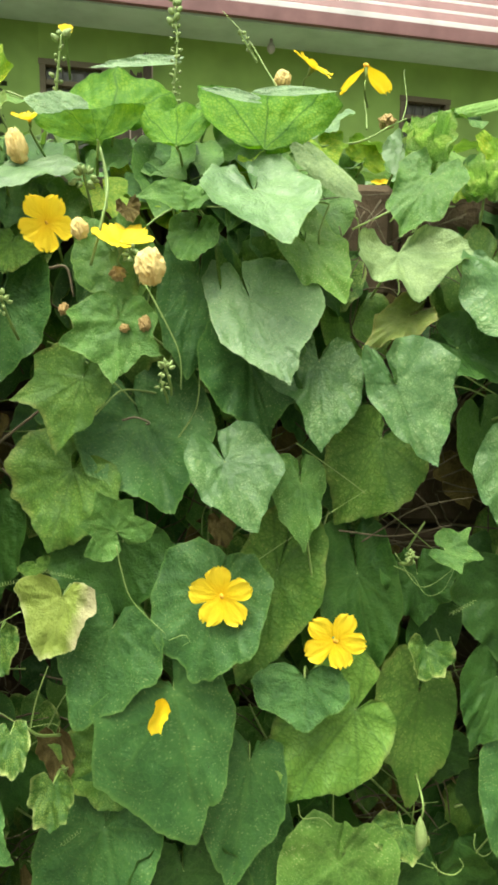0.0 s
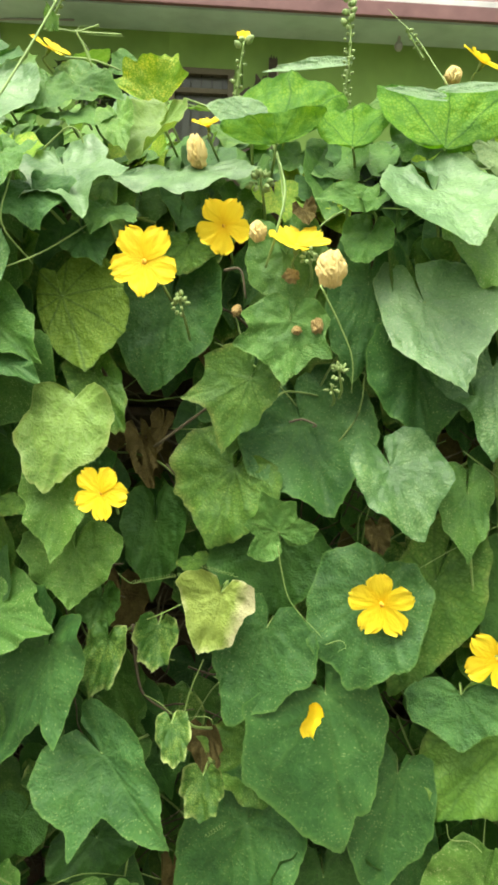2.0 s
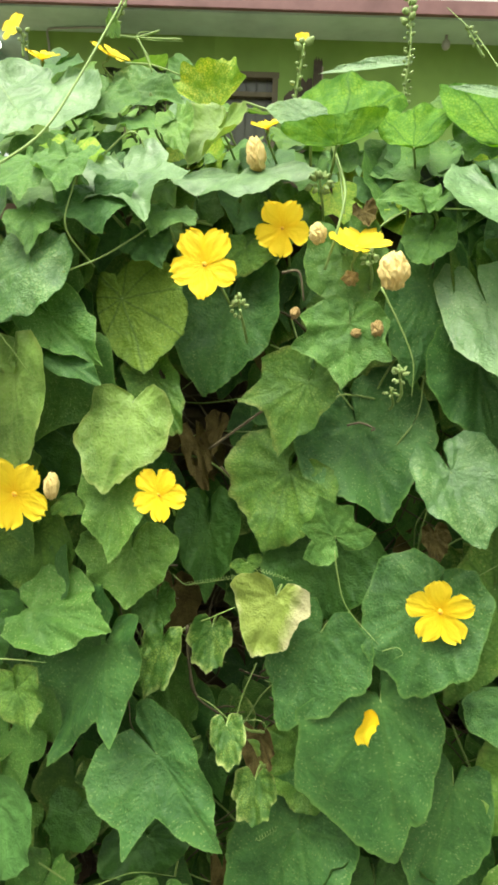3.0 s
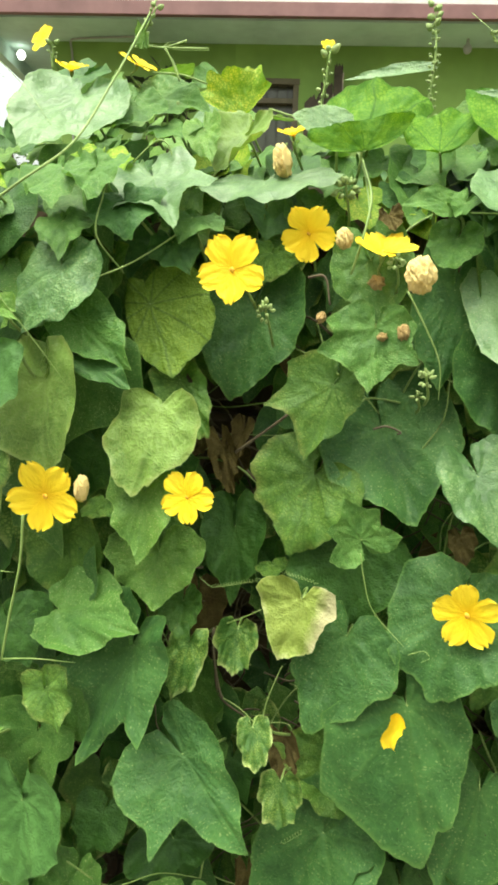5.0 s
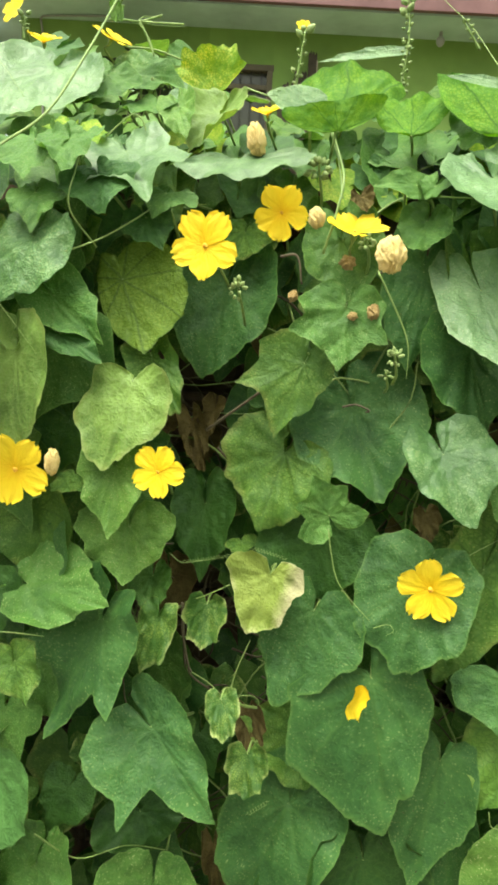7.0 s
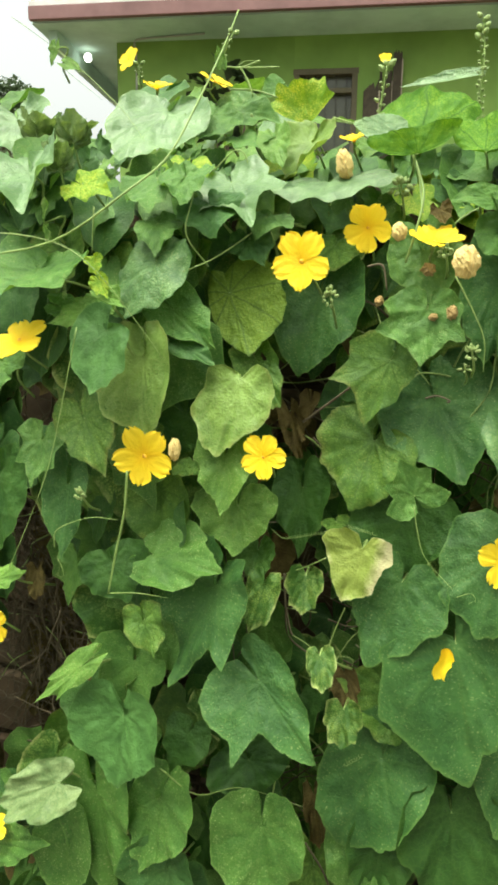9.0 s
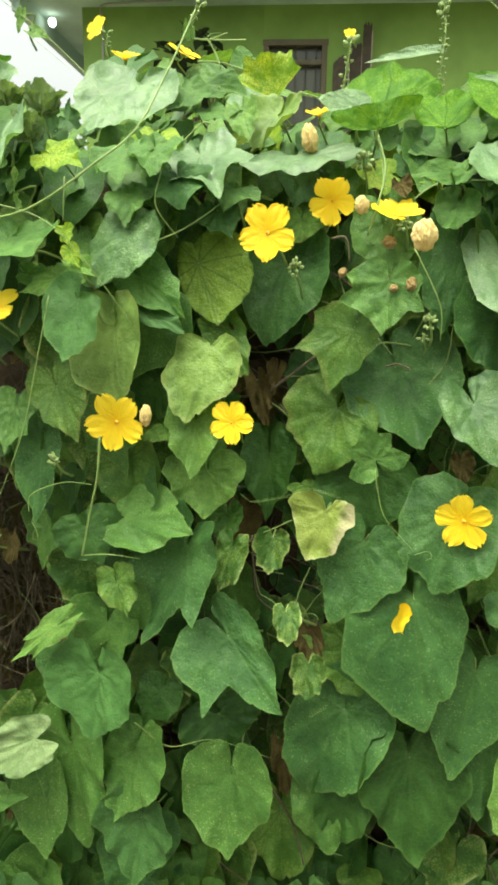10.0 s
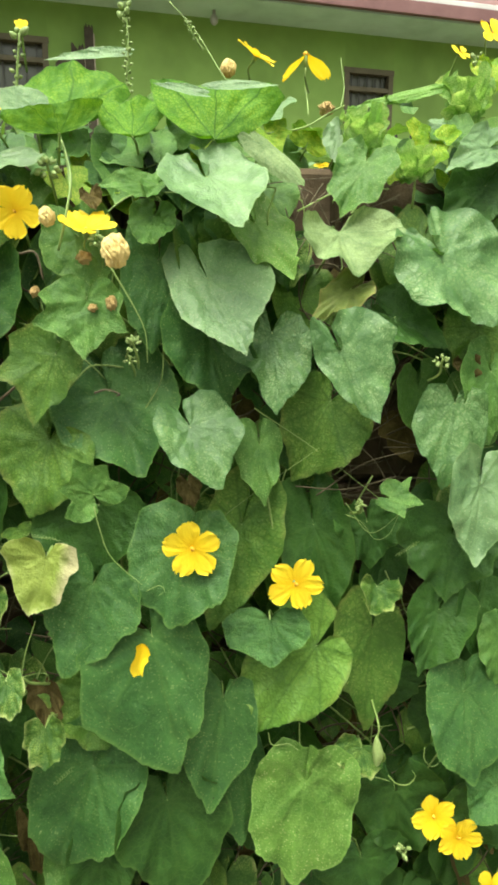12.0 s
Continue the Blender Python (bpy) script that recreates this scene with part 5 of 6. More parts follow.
leaf(vine_far_east, 'angled', 'dark', (0.474, 1.055, 0.661), (0.485, 1.035, 0.557), 0.150, 146)
leaf(vine_far_east, 'heart', 'olive', (0.459, 1.015, 1.538), (0.439, 0.995, 1.445), 0.124, 147)
leaf(vine_far_east, 'angled', 'mid', (0.476, 0.995, 1.464), (0.473, 0.965, 1.344), 0.123, 148)
leaf(vine_far_east, 'heart', 'mid', (0.529, 0.975, 0.982), (0.517, 0.945, 0.898), 0.102, 149)
leaf(vine_far_east, 'angled', 'dark', (0.348, 1.055, 0.859), (0.356, 1.035, 0.797), 0.132, 150)
leaf(vine_west, 'torn', 'dry', (-0.430, 1.050, 1.385), (-0.405, 1.040, 1.300), 0.050, 151, cup=0.3, wave=0.12)
leaf(vine_middle, 'curled', 'dry', (-0.300, 1.005, 0.898), (-0.284, 0.995, 0.822), 0.063, 152)
leaf(vine_far_east, 'lobed', 'dry', (0.350, 1.075, 0.850), (0.385, 1.065, 0.790), 0.050, 153, cup=0.4, wave=0.12)
leaf(vine_far_west, 'curled', 'dry', (-0.882, 0.865, 1.080), (-0.878, 0.855, 1.024), 0.045, 154)
leaf(vine_middle, 'lobed', 'dry', (-0.395, 1.060, 1.408), (-0.408, 1.050, 1.345), 0.040, 155, cup=0.4, wave=0.12)
leaf(vine_middle, 'curled', 'dry', (-0.357, 1.025, 0.599), (-0.338, 1.015, 0.486), 0.048, 156)
leaf(vine_east, 'curled', 'dry', (-0.038, 1.045, 1.269), (-0.028, 1.035, 1.225), 0.046, 157)
leaf(vine_far_east, 'curled', 'dry', (0.430, 1.005, 1.482), (0.439, 0.995, 1.445), 0.048, 158)
leaf(vine_middle, 'curled', 'dry', (-0.178, 1.008, 1.744), (-0.168, 0.998, 1.716), 0.036, 159)
flower(vine_middle, (-0.377, 0.900, 1.657), 0.097, 5, 0, 36, 160)
flower(vine_middle, (-0.290, 1.000, 1.718), 0.081, -15, 0, 36, 161)
flower(vine_west, (-0.604, 0.790, 1.346), 0.104, 0, 5, 30, 162)
flower(vine_middle, (-0.415, 0.835, 1.350), 0.077, 10, -10, 52, 163)
flower(vine_east, (-0.029, 0.930, 1.189), 0.100, 0, 0, 6, 164)
flower(vine_east, (0.144, 0.945, 1.115), 0.096, 0, 0, 50, 165)
flower(vine_west, (-0.808, 0.755, 1.527), 0.098, 50, 0, 30, 166)
flower(vine_far_west, (-0.906, 0.745, 1.023), 0.084, 0, 20, 10, 167)
flower(vine_far_west, (-0.929, 0.755, 0.578), 0.060, 40, 0, 40, 168)
flower(vine_far_east, (0.412, 0.945, 0.634), 0.089, 10, 0, 20, 169)
flower(vine_far_east, (0.457, 0.930, 0.600), 0.093, 0, 0, 50, 170)
flower(vine_east, (0.110, 1.417, 2.065), 0.094, 55, 60, 30, 171)
flower(vine_east, (0.211, 1.395, 2.062), 0.135, 88, 0, 8, 172, droop=62, petals=(1, 4))
flower(vine_far_west, (-0.912, 1.345, 2.140), 0.060, 20, -20, 10, 173)
flower(vine_west, (-0.766, 1.187, 2.020), 0.065, 66, 35, 40, 174)
flower(vine_west, (-0.629, 1.162, 2.015), 0.069, 55, 65, 30, 175)
flower(vine_far_east, (0.521, 1.367, 2.064), 0.046, 40, 30, 20, 176)
flower(vine_far_east, (0.604, 1.415, 2.118), 0.066, 30, 20, 50, 177)
flower(vine_east, (0.220, 1.229, 1.822), 0.033, 60, 0, 10, 178)
flower(vine_middle, (-0.332, 1.070, 1.868), 0.052, 65, 0, 30, 179)
flower(vine_middle, (-0.181, 0.975, 1.687), 0.093, 62, 22, 20, 180)
flower(vine_far_east, (0.538, 0.945, 0.463), 0.066, 20, 0, 30, 181)
folded_petal(vine_middle, (-0.119, 0.915, 1.000), 0.026, 0.058)
withered_flower(vine_middle, (-0.127, 0.885, 1.653), 0.036, 0.044, 182, False)
withered_flower(vine_middle, (-0.341, 1.035, 1.825), 0.027, 0.047, 183, False)
withered_flower(vine_middle, (-0.234, 0.955, 1.705), 0.022, 0.027, 184, False)
withered_flower(vine_east, (0.051, 1.350, 2.023), 0.029, 0.031, 185, False)
withered_flower(vine_middle, (-0.145, 0.955, 1.580), 0.016, 0.021, 186, True)
withered_flower(vine_middle, (-0.174, 0.955, 1.573), 0.013, 0.011, 187, True)
withered_flower(vine_middle, (-0.263, 0.975, 1.597), 0.013, 0.016, 188, True)
withered_flower(vine_west, (-0.555, 0.797, 1.359), 0.017, 0.034, 189, False)
withered_flower(vine_east, (0.230, 1.245, 1.928), 0.025, 0.023, 190, True)
withered_flower(vine_middle, (-0.188, 0.985, 1.648), 0.021, 0.018, 191, True)
stem(vine_middle, 'dry_stem', 0.002, (-0.178, 0.955, 1.442), (-0.159, 0.955, 1.447), (-0.139, 0.955, 1.440), (-0.144, 0.955, 1.437))
young_gourd(vine_far_east, (0.298, 0.945, 0.781), 0.020, 0.064)
stem(vine_far_east, 'tendril', 0.0019, (0.321, 0.945, 0.728), (0.337, 0.945, 0.710), (0.359, 0.945, 0.706), (0.372, 0.945, 0.722), (0.365, 0.945, 0.737))
stem(vine_far_east, 'tendril', 0.0015, (0.386, 0.945, 0.783), (0.387, 0.945, 0.759), (0.402, 0.945, 0.742), (0.415, 0.945, 0.751), (0.412, 0.945, 0.766))
bud_cluster(vine_middle, (-0.110, 0.915, 1.520), 0.030, 14, 192)
bud_cluster(vine_middle, (-0.120, 0.955, 1.492), 0.022, 6, 193)
bud_cluster(vine_middle, (-0.339, 0.945, 1.603), 0.037, 9, 194)
bud_cluster(vine_far_east, (0.372, 0.945, 1.487), 0.027, 10, 195)
bud_cluster(vine_middle, (-0.161, 0.945, 1.673), 0.028, 12, 196)
bud_cluster(vine_middle, (-0.243, 1.032, 1.781), 0.041, 14, 197)
bud_cluster(vine_far_east, (0.550, 1.348, 2.044), 0.039, 9, 198)
bud_cluster(vine_far_east, (0.362, 0.955, 0.555), 0.037, 12, 199)
bud_cluster(vine_east, (0.249, 0.955, 1.248), 0.025, 6, 200)
bud_cluster(vine_west, (-0.538, 1.131, 1.926), 0.038, 12, 201)
bud_cluster(vine_west, (-0.720, 0.775, 1.273), 0.033, 7, 202)
bud_spike(vine_middle, (-0.127, 1.200, 1.850), (-0.136, 1.233, 2.099), 26, 203)
flower(vine_middle, (-0.300, 1.163, 2.027), 0.023, 25, 20, 0, 204)
bud_spike(vine_middle, (-0.296, 1.066, 1.870), (-0.281, 1.066, 1.985), 10, 205)
bud_spike(vine_west, (-0.851, 1.271, 2.058), (-0.850, 1.271, 2.100), 6, 206)
bud_spike(vine_east, (0.003, 1.429, 2.078), (-0.031, 1.429, 2.127), 6, 207)
bud_spike(vine_west, (-0.596, 1.086, 2.014), (-0.563, 1.086, 2.071), 7, 208)
stem(vine_middle, 'tendril', 0.0016, (-0.183, 0.925, 1.265), (-0.176, 0.925, 1.227), (-0.160, 0.925, 1.179), (-0.112, 0.925, 1.129))
stem(vine_middle, 'tendril', 0.001, (-0.106, 0.925, 1.118), (-0.085, 0.925, 1.127), (-0.076, 0.925, 1.118), (-0.087, 0.925, 1.109))
stem(vine_east, 'tendril', 0.0013, (0.001, 0.995, 1.203), (0.078, 0.995, 1.261), (0.187, 0.995, 1.338))
stem(vine_east, 'tendril', 0.0017, (0.078, 1.015, 1.404), (0.182, 1.015, 1.332), (0.304, 1.015, 1.236))
stem(vine_east, 'tendril', 0.0011, (0.232, 0.975, 1.245), (0.275, 0.975, 1.191), (0.321, 0.975, 1.220), (0.336, 0.975, 1.247))
stem(vine_west, 'tendril', 0.0015, (-0.682, 0.725, 1.553), (-0.706, 0.725, 1.464), (-0.745, 0.725, 1.331), (-0.797, 0.725, 1.217), (-0.835, 0.725, 1.144))
stem(vine_west, 'tendril', 0.0015, (-0.857, 0.705, 1.693), (-0.762, 0.705, 1.688), (-0.683, 0.705, 1.669), (-0.627, 0.705, 1.629), (-0.576, 0.728, 1.556), (-0.551, 0.751, 1.508))
stem(vine_far_west, 'stem', 0.0021, (-0.911, 0.765, 1.659), (-0.743, 0.765, 1.684), (-0.618, 0.781, 1.757), (-0.584, 0.850, 1.817), (-0.576, 0.945, 1.915), (-0.573, 1.028, 2.004), (-0.572, 1.093, 2.075), (-0.573, 1.141, 2.129))
stem(vine_west, 'tendril', 0.0014, (-0.600, 1.082, 2.014), (-0.569, 1.121, 2.025), (-0.545, 1.148, 2.029), (-0.508, 1.195, 2.043))
stem(vine_west, 'tendril', 0.0012, (-0.567, 1.124, 2.026), (-0.561, 1.143, 2.041), (-0.542, 1.166, 2.047))
stem(vine_west, 'tendril', 0.0012, (-0.565, 1.124, 2.024), (-0.546, 1.121, 2.001), (-0.530, 1.106, 1.967))
stem(vine_far_west, 'tendril', 0.0013, (-1.192, 1.298, 2.243), (-1.043, 1.211, 2.147), (-0.920, 1.135, 2.063), (-0.827, 1.074, 1.994), (-0.748, 1.017, 1.931), (-0.679, 0.959, 1.866))
stem(vine_far_west, 'tendril', 0.001, (-0.983, 1.153, 2.082), (-0.923, 1.116, 2.042), (-0.866, 1.082, 2.003), (-0.815, 1.051, 1.969))
leaf(vine_far_west, 'angled', 'light', (-1.008, 1.191, 2.125), (-1.020, 1.191, 2.088), 0.032, 209)
leaf(vine_far_west, 'heart', 'light', (-0.950, 1.144, 2.072), (-0.918, 1.144, 2.059), 0.030, 210)
leaf(vine_middle, 'curled', 'mottled', (-0.312, 0.830, 1.022), (-0.300, 0.800, 0.973), (0.024, 0.028), 212, cup=0.2, wave=0.05)
leaf(vine_east, 'broad', 'palefd', (0.217, 1.020, 1.690), (0.235, 0.965, 1.616), (0.075, 0.097), 213, cup=0.15, wave=0.10)
leaf(vine_east, 'heart', 'pale', (0.237, 1.130, 1.856), (0.226, 1.100, 1.806), (0.033, 0.029), 214)
leaf(vine_far_east, 'angled', 'dark', (0.485, 1.100, 1.774), (0.411, 1.070, 1.687), (0.068, 0.058), 215)
leaf(vine_far_east, 'heart', 'deep', (0.530, 0.950, 0.690), (0.478, 0.920, 0.633), (0.053, 0.053), 216)
leaf(vine_west, 'lobed', 'lime', (-0.655, 0.740, 1.651), (-0.647, 0.735, 1.626), (0.016, 0.014), 217, cup=0.1, wave=0.08)
leaf(vine_west, 'triple', 'lime', (-0.645, 0.735, 1.620), (-0.629, 0.730, 1.595), (0.017, 0.014), 218, cup=0.1, wave=0.08)
leaf(vine_west, 'angled', 'light', (-0.644, 0.740, 1.601), (-0.600, 0.730, 1.582), (0.010, 0.012), 219)
leaf(vine_west, 'angled', 'mid', (-0.754, 0.790, 1.583), (-0.694, 0.775, 1.570), (0.020, 0.028), 220)
leaf(vine_west, 'angled', 'light', (-0.576, 1.060, 2.015), (-0.582, 1.055, 2.042), (0.011, 0.012), 221, cup=0.1, wave=0.05)
stem(vine_west, 'tendril', 0.0016, (-0.421, 1.248, 1.954), (-0.389, 1.263, 1.949), (-0.359, 1.256, 1.941))
stem(vine_middle, 'tendril', 0.002, (-0.143, 0.935, 1.635), (-0.112, 0.935, 1.580), (-0.094, 0.935, 1.538), (-0.092, 0.935, 1.491))
stem(vine_middle, 'stem', 0.0024, (-0.224, 0.975, 1.658), (-0.209, 0.975, 1.712), (-0.203, 0.996, 1.763), (-0.215, 1.033, 1.805), (-0.233, 1.072, 1.848))
stem(vine_middle, 'tendril', 0.002, (-0.202, 0.985, 1.736), (-0.216, 1.037, 1.798), (-0.239, 1.089, 1.856))
stem(vine_east, 'stem', 0.0022, (0.241, 1.075, 1.694), (0.261, 1.088, 1.754), (0.283, 1.151, 1.825))
stem(vine_east, 'stem', 0.0022, (0.114, 1.195, 1.873), (0.181, 1.207, 1.886), (0.232, 1.234, 1.917), (0.264, 1.251, 1.935))
stem(vine_east, 'tendril', 0.0015, (0.261, 1.272, 1.936), (0.275, 1.311, 1.980), (0.279, 1.371, 2.046), (0.285, 1.381, 2.057))
stem(vine_east, 'tendril', 0.002, (0.203, 1.292, 1.926), (0.205, 1.326, 1.963), (0.204, 1.352, 1.992))
stem(vine_east, 'tendril', 0.002, (0.050, 1.315, 1.985), (0.019, 1.374, 2.050), (-0.015, 1.438, 2.121), (-0.068, 1.506, 2.196))
stem(vine_west, 'stem', 0.0022, (-0.619, 0.755, 1.327), (-0.626, 0.755, 1.259), (-0.644, 0.755, 1.186), (-0.661, 0.755, 1.111))
stem(vine_west, 'tendril', 0.0016, (-0.770, 0.765, 1.176), (-0.762, 0.765, 1.209), (-0.698, 0.765, 1.237), (-0.643, 0.765, 1.239))
stem(vine_west, 'tendril', 0.001, (-0.765, 0.765, 1.156), (-0.757, 0.765, 1.141), (-0.755, 0.765, 1.125), (-0.766, 0.765, 1.125), (-0.762, 0.765, 1.140))
coiled_tendril(vine_west, (-0.708, 0.735, 1.594), (-0.705, 0.735, 1.634), 0.003, 9)
coiled_tendril(vine_far_east, (0.316, 0.955, 1.155), (0.356, 0.955, 1.180), 0.0024, 8)
coiled_tendril(vine_middle, (-0.286, 0.955, 0.734), (-0.249, 0.955, 0.768), 0.003, 7)
coiled_tendril(vine_middle, (-0.245, 0.955, 1.199), (-0.304, 0.955, 1.211), 0.0024, 10)
stem(vine_west, 'tendril', 0.0016, (-0.663, 0.755, 1.731), (-0.667, 0.755, 1.690), (-0.669, 0.755, 1.665))
stem(vine_west, 'tendril', 0.0016, (-0.669, 0.765, 1.106), (-0.613, 0.765, 1.115), (-0.569, 0.795, 1.100))
stem(vine_west, 'stem', 0.0014, (-0.533, 0.890, 1.650), (-0.554, 0.849, 1.697), (-0.550, 0.862, 1.750), (-0.554, 0.894, 1.790))
stem(vine_west, 'stem', 0.0015, (-0.560, 0.850, 1.640), (-0.518, 0.883, 1.664), (-0.474, 0.925, 1.703), (-0.459, 0.939, 1.722))
coiled_tendril(vine_middle, (-0.417, 0.959, 1.170), (-0.332, 0.959, 1.193), 0.0026, 16)
stem(vine_middle, 'dry_stem', 0.0024, (-0.419, 0.987, 1.086), (-0.416, 0.989, 1.024), (-0.409, 0.997, 0.958), (-0.360, 1.005, 0.919))
stem(vine_middle, 'dry_stem', 0.0028, (-0.400, 1.025, 1.377), (-0.336, 1.025, 1.428), (-0.301, 1.025, 1.457))
stem(vine_middle, 'dry_stem', 0.0024, (-0.380, 1.025, 1.350), (-0.351, 1.025, 1.324), (-0.312, 1.025, 1.309))
stem(vine_middle, 'dry_stem', 0.0024, (-0.288, 0.995, 1.654), (-0.263, 0.995, 1.655), (-0.254, 0.995, 1.615))
stem(vine_east, 'dry_stem', 0.0012, (0.132, 1.055, 1.730), (0.151, 1.055, 1.682), (0.184, 1.055, 1.699))
stem(vine_east, 'dry_stem', 0.0013, (0.209, 1.055, 1.708), (0.251, 1.055, 1.725), (0.319, 1.063, 1.748))
stem(vine_east, 'dry_stem', 0.0013, (0.163, 1.025, 1.696), (0.169, 1.025, 1.728), (0.195, 1.037, 1.754))
stem(vine_east, 'stem', 0.0024, (0.119, 1.005, 1.145), (0.107, 1.005, 1.212), (0.101, 1.005, 1.249))
stem(vine_east, 'dry_stem', 0.0016, (0.152, 1.025, 1.262), (0.242, 1.025, 1.255), (0.331, 1.025, 1.276))
stem(vine_east, 'dry_stem', 0.0016, (0.189, 1.025, 1.244), (0.275, 1.025, 1.302), (0.362, 1.025, 1.323))
stem(vine_east, 'dry_stem', 0.0016, (0.238, 1.035, 1.354), (0.296, 1.035, 1.300), (0.327, 1.035, 1.244))
stem(vine_east, 'tendril', 0.001, (0.227, 0.955, 1.232), (0.255, 0.955, 1.218), (0.279, 0.955, 1.187), (0.304, 0.955, 1.196), (0.320, 0.955, 1.236))
bud_cluster(vine_east, (0.251, 0.945, 1.249), 0.022, 6, 211)
stem(vine_middle, 'dry_stem', 0.0026, (-0.360, 0.975, 0.527), (-0.315, 0.975, 0.457), (-0.286, 0.975, 0.356))
stem(vine_west, 'tendril', 0.002, (-0.589, 0.795, 0.766), (-0.540, 0.842, 0.691), (-0.479, 0.900, 0.678), (-0.424, 0.952, 0.635))
stem(vine_west, 'stem', 0.0022, (-0.424, 0.952, 0.635), (-0.416, 0.960, 0.684), (-0.396, 0.975, 0.692))
stem(vine_east, 'dry_stem', 0.0011, (0.178, 1.113, 1.760), (0.159, 1.095, 1.727), (0.143, 1.095, 1.693))
stem(vine_east, 'dry_stem', 0.0011, (0.218, 1.117, 1.764), (0.185, 1.095, 1.737), (0.183, 1.095, 1.698), (0.197, 1.095, 1.677))
stem(vine_east, 'dry_stem', 0.001, (0.115, 1.095, 1.735), (0.129, 1.095, 1.701), (0.149, 1.095, 1.667))
stem(vine_east, 'dry_stem', 0.0012, (0.222, 1.075, 1.714), (0.273, 1.075, 1.732), (0.332, 1.090, 1.757))
stem(vine_middle, 'dry_stem', 0.0028, (-0.403, 0.930, 1.115), (-0.400, 0.930, 1.060), (-0.391, 0.930, 1.011), (-0.385, 0.930, 0.998))
stem(vine_middle, 'stem', 0.0012, (-0.385, 0.930, 0.998), (-0.356, 0.930, 0.984), (-0.325, 0.930, 0.958))
stem(vine_west, 'stem', 0.001, (-0.431, 0.940, 1.192), (-0.410, 0.940, 1.178), (-0.394, 0.940, 1.183))
stem(vine_middle, 'stem', 0.0013, (-0.402, 0.940, 1.112), (-0.367, 0.940, 1.129), (-0.330, 0.940, 1.151))
stem(vine_middle, 'stem', 0.0016, (-0.326, 0.950, 0.951), (-0.315, 0.950, 1.000), (-0.295, 0.950, 1.057))
stem(vine_middle, 'tendril', 0.0008, (-0.320, 0.920, 0.971), (-0.286, 0.920, 0.979), (-0.272, 0.920, 0.974), (-0.274, 0.920, 0.960), (-0.281, 0.920, 0.965))
stem(vine_east, 'stem', 0.0011, (0.101, 0.970, 0.810), (0.109, 0.970, 0.784), (0.138, 0.970, 0.785), (0.159, 0.970, 0.769))
stem(vine_east, 'stem', 0.001, (0.158, 0.970, 0.829), (0.161, 0.970, 0.775), (0.170, 0.970, 0.745))
stem(vine_east, 'dry_stem', 0.0009, (0.191, 0.980, 0.841), (0.204, 0.980, 0.807), (0.224, 0.980, 0.782))
stem(vine_east, 'stem', 0.001, (0.254, 0.960, 0.714), (0.296, 0.960, 0.714), (0.329, 0.960, 0.703))
stem(vine_west, 'stem', 0.0022, (-0.601, 1.090, 2.017), (-0.575, 1.090, 2.016), (-0.549, 1.090, 2.013), (-0.513, 1.090, 2.021))
stem(vine_west, 'stem', 0.002, (-0.549, 1.090, 2.013), (-0.520, 1.090, 2.010), (-0.477, 1.090, 2.007))
stem(vine_west, 'stem', 0.002, (-0.549, 1.090, 2.012), (-0.538, 1.090, 1.992), (-0.525, 1.090, 1.962))
stem(vine_west, 'stem', 0.002, (-0.582, 1.120, 1.987), (-0.535, 1.120, 1.982), (-0.488, 1.120, 1.966))
stem(vine_middle, 'stem', 0.002, (-0.381, 1.120, 1.923), (-0.360, 1.120, 1.916), (-0.344, 1.120, 1.911))
stem(vine_west, 'stem', 0.0016, (-0.574, 1.000, 1.813), (-0.555, 1.000, 1.831), (-0.528, 1.000, 1.851), (-0.511, 1.000, 1.846), (-0.502, 1.000, 1.826))


# ---- growth behind the front leaves ----
def depth_at(x, z):
    """How far back the face of the growth lies."""
    y = 0.975 - 0.19 * min(1, max(0, (-0.40 - x) / 0.2)) * min(1, max(0, (x + 2.4) / 1.0))
    return y + 0.9 * max(0, z - 1.74)


HOLLOWS = ((-0.10, 1.73, 0.05), (-0.02, 1.74, 0.04), (-0.19, 1.76, 0.05), (-0.27, 1.73, 0.04), (-0.97, 1.12, 0.08), (-0.90, 1.06, 0.08), (-0.90, 0.95, 0.12), (-0.95, 0.82, 0.12), (-0.87, 0.80, 0.09), (-1.0, 0.70, 0.10), (-0.42, 1.42, 0.06), (-0.42, 1.34, 0.055), (-0.42, 0.94, 0.05),
           (-0.28, 0.81, 0.05), (0.32, 1.30, 0.09), (0.24, 1.28, 0.08), (0.39, 1.25, 0.06), (0.17, 1.72, 0.05), (0.25, 1.72, 0.06), (0.31, 1.70, 0.06), (0.23, 1.60, 0.06),
           (0.24, 1.20, 0.05), (-0.29, 0.88, 0.04), (0.39, 1.02, 0.05), (0.37, 0.94, 0.07), (0.37, 0.87, 0.07), (0.37, 0.79, 0.06), (0.31, 0.86, 0.05), (-0.93, 1.38, 0.04))


def hollow(x, z):
    return any((x - a) ** 2 + (z - u - b) ** 2 < r * r for a, b, r in HOLLOWS for u in (0.0, 0.05))


rnd = random.Random(21)
POOL = [(blade_mesh(k, 0.58 + 0.05 * j, 300 + 9 * j + i, rings=5, steps=3), k) for i, k in enumerate(("heart", "angled", "lobed")) for j in range(3)]
for _me, _k in POOL:
    _me.polygons.foreach_set("use_smooth", [True] * len(_me.polygons))
SHARED = {}


def shared(index, colour):
    if (index, colour) not in SHARED:
        me = POOL[index][0].copy()
        me.materials.append(LEAF[colour])
        SHARED[index, colour] = me
    return SHARED[index, colour]


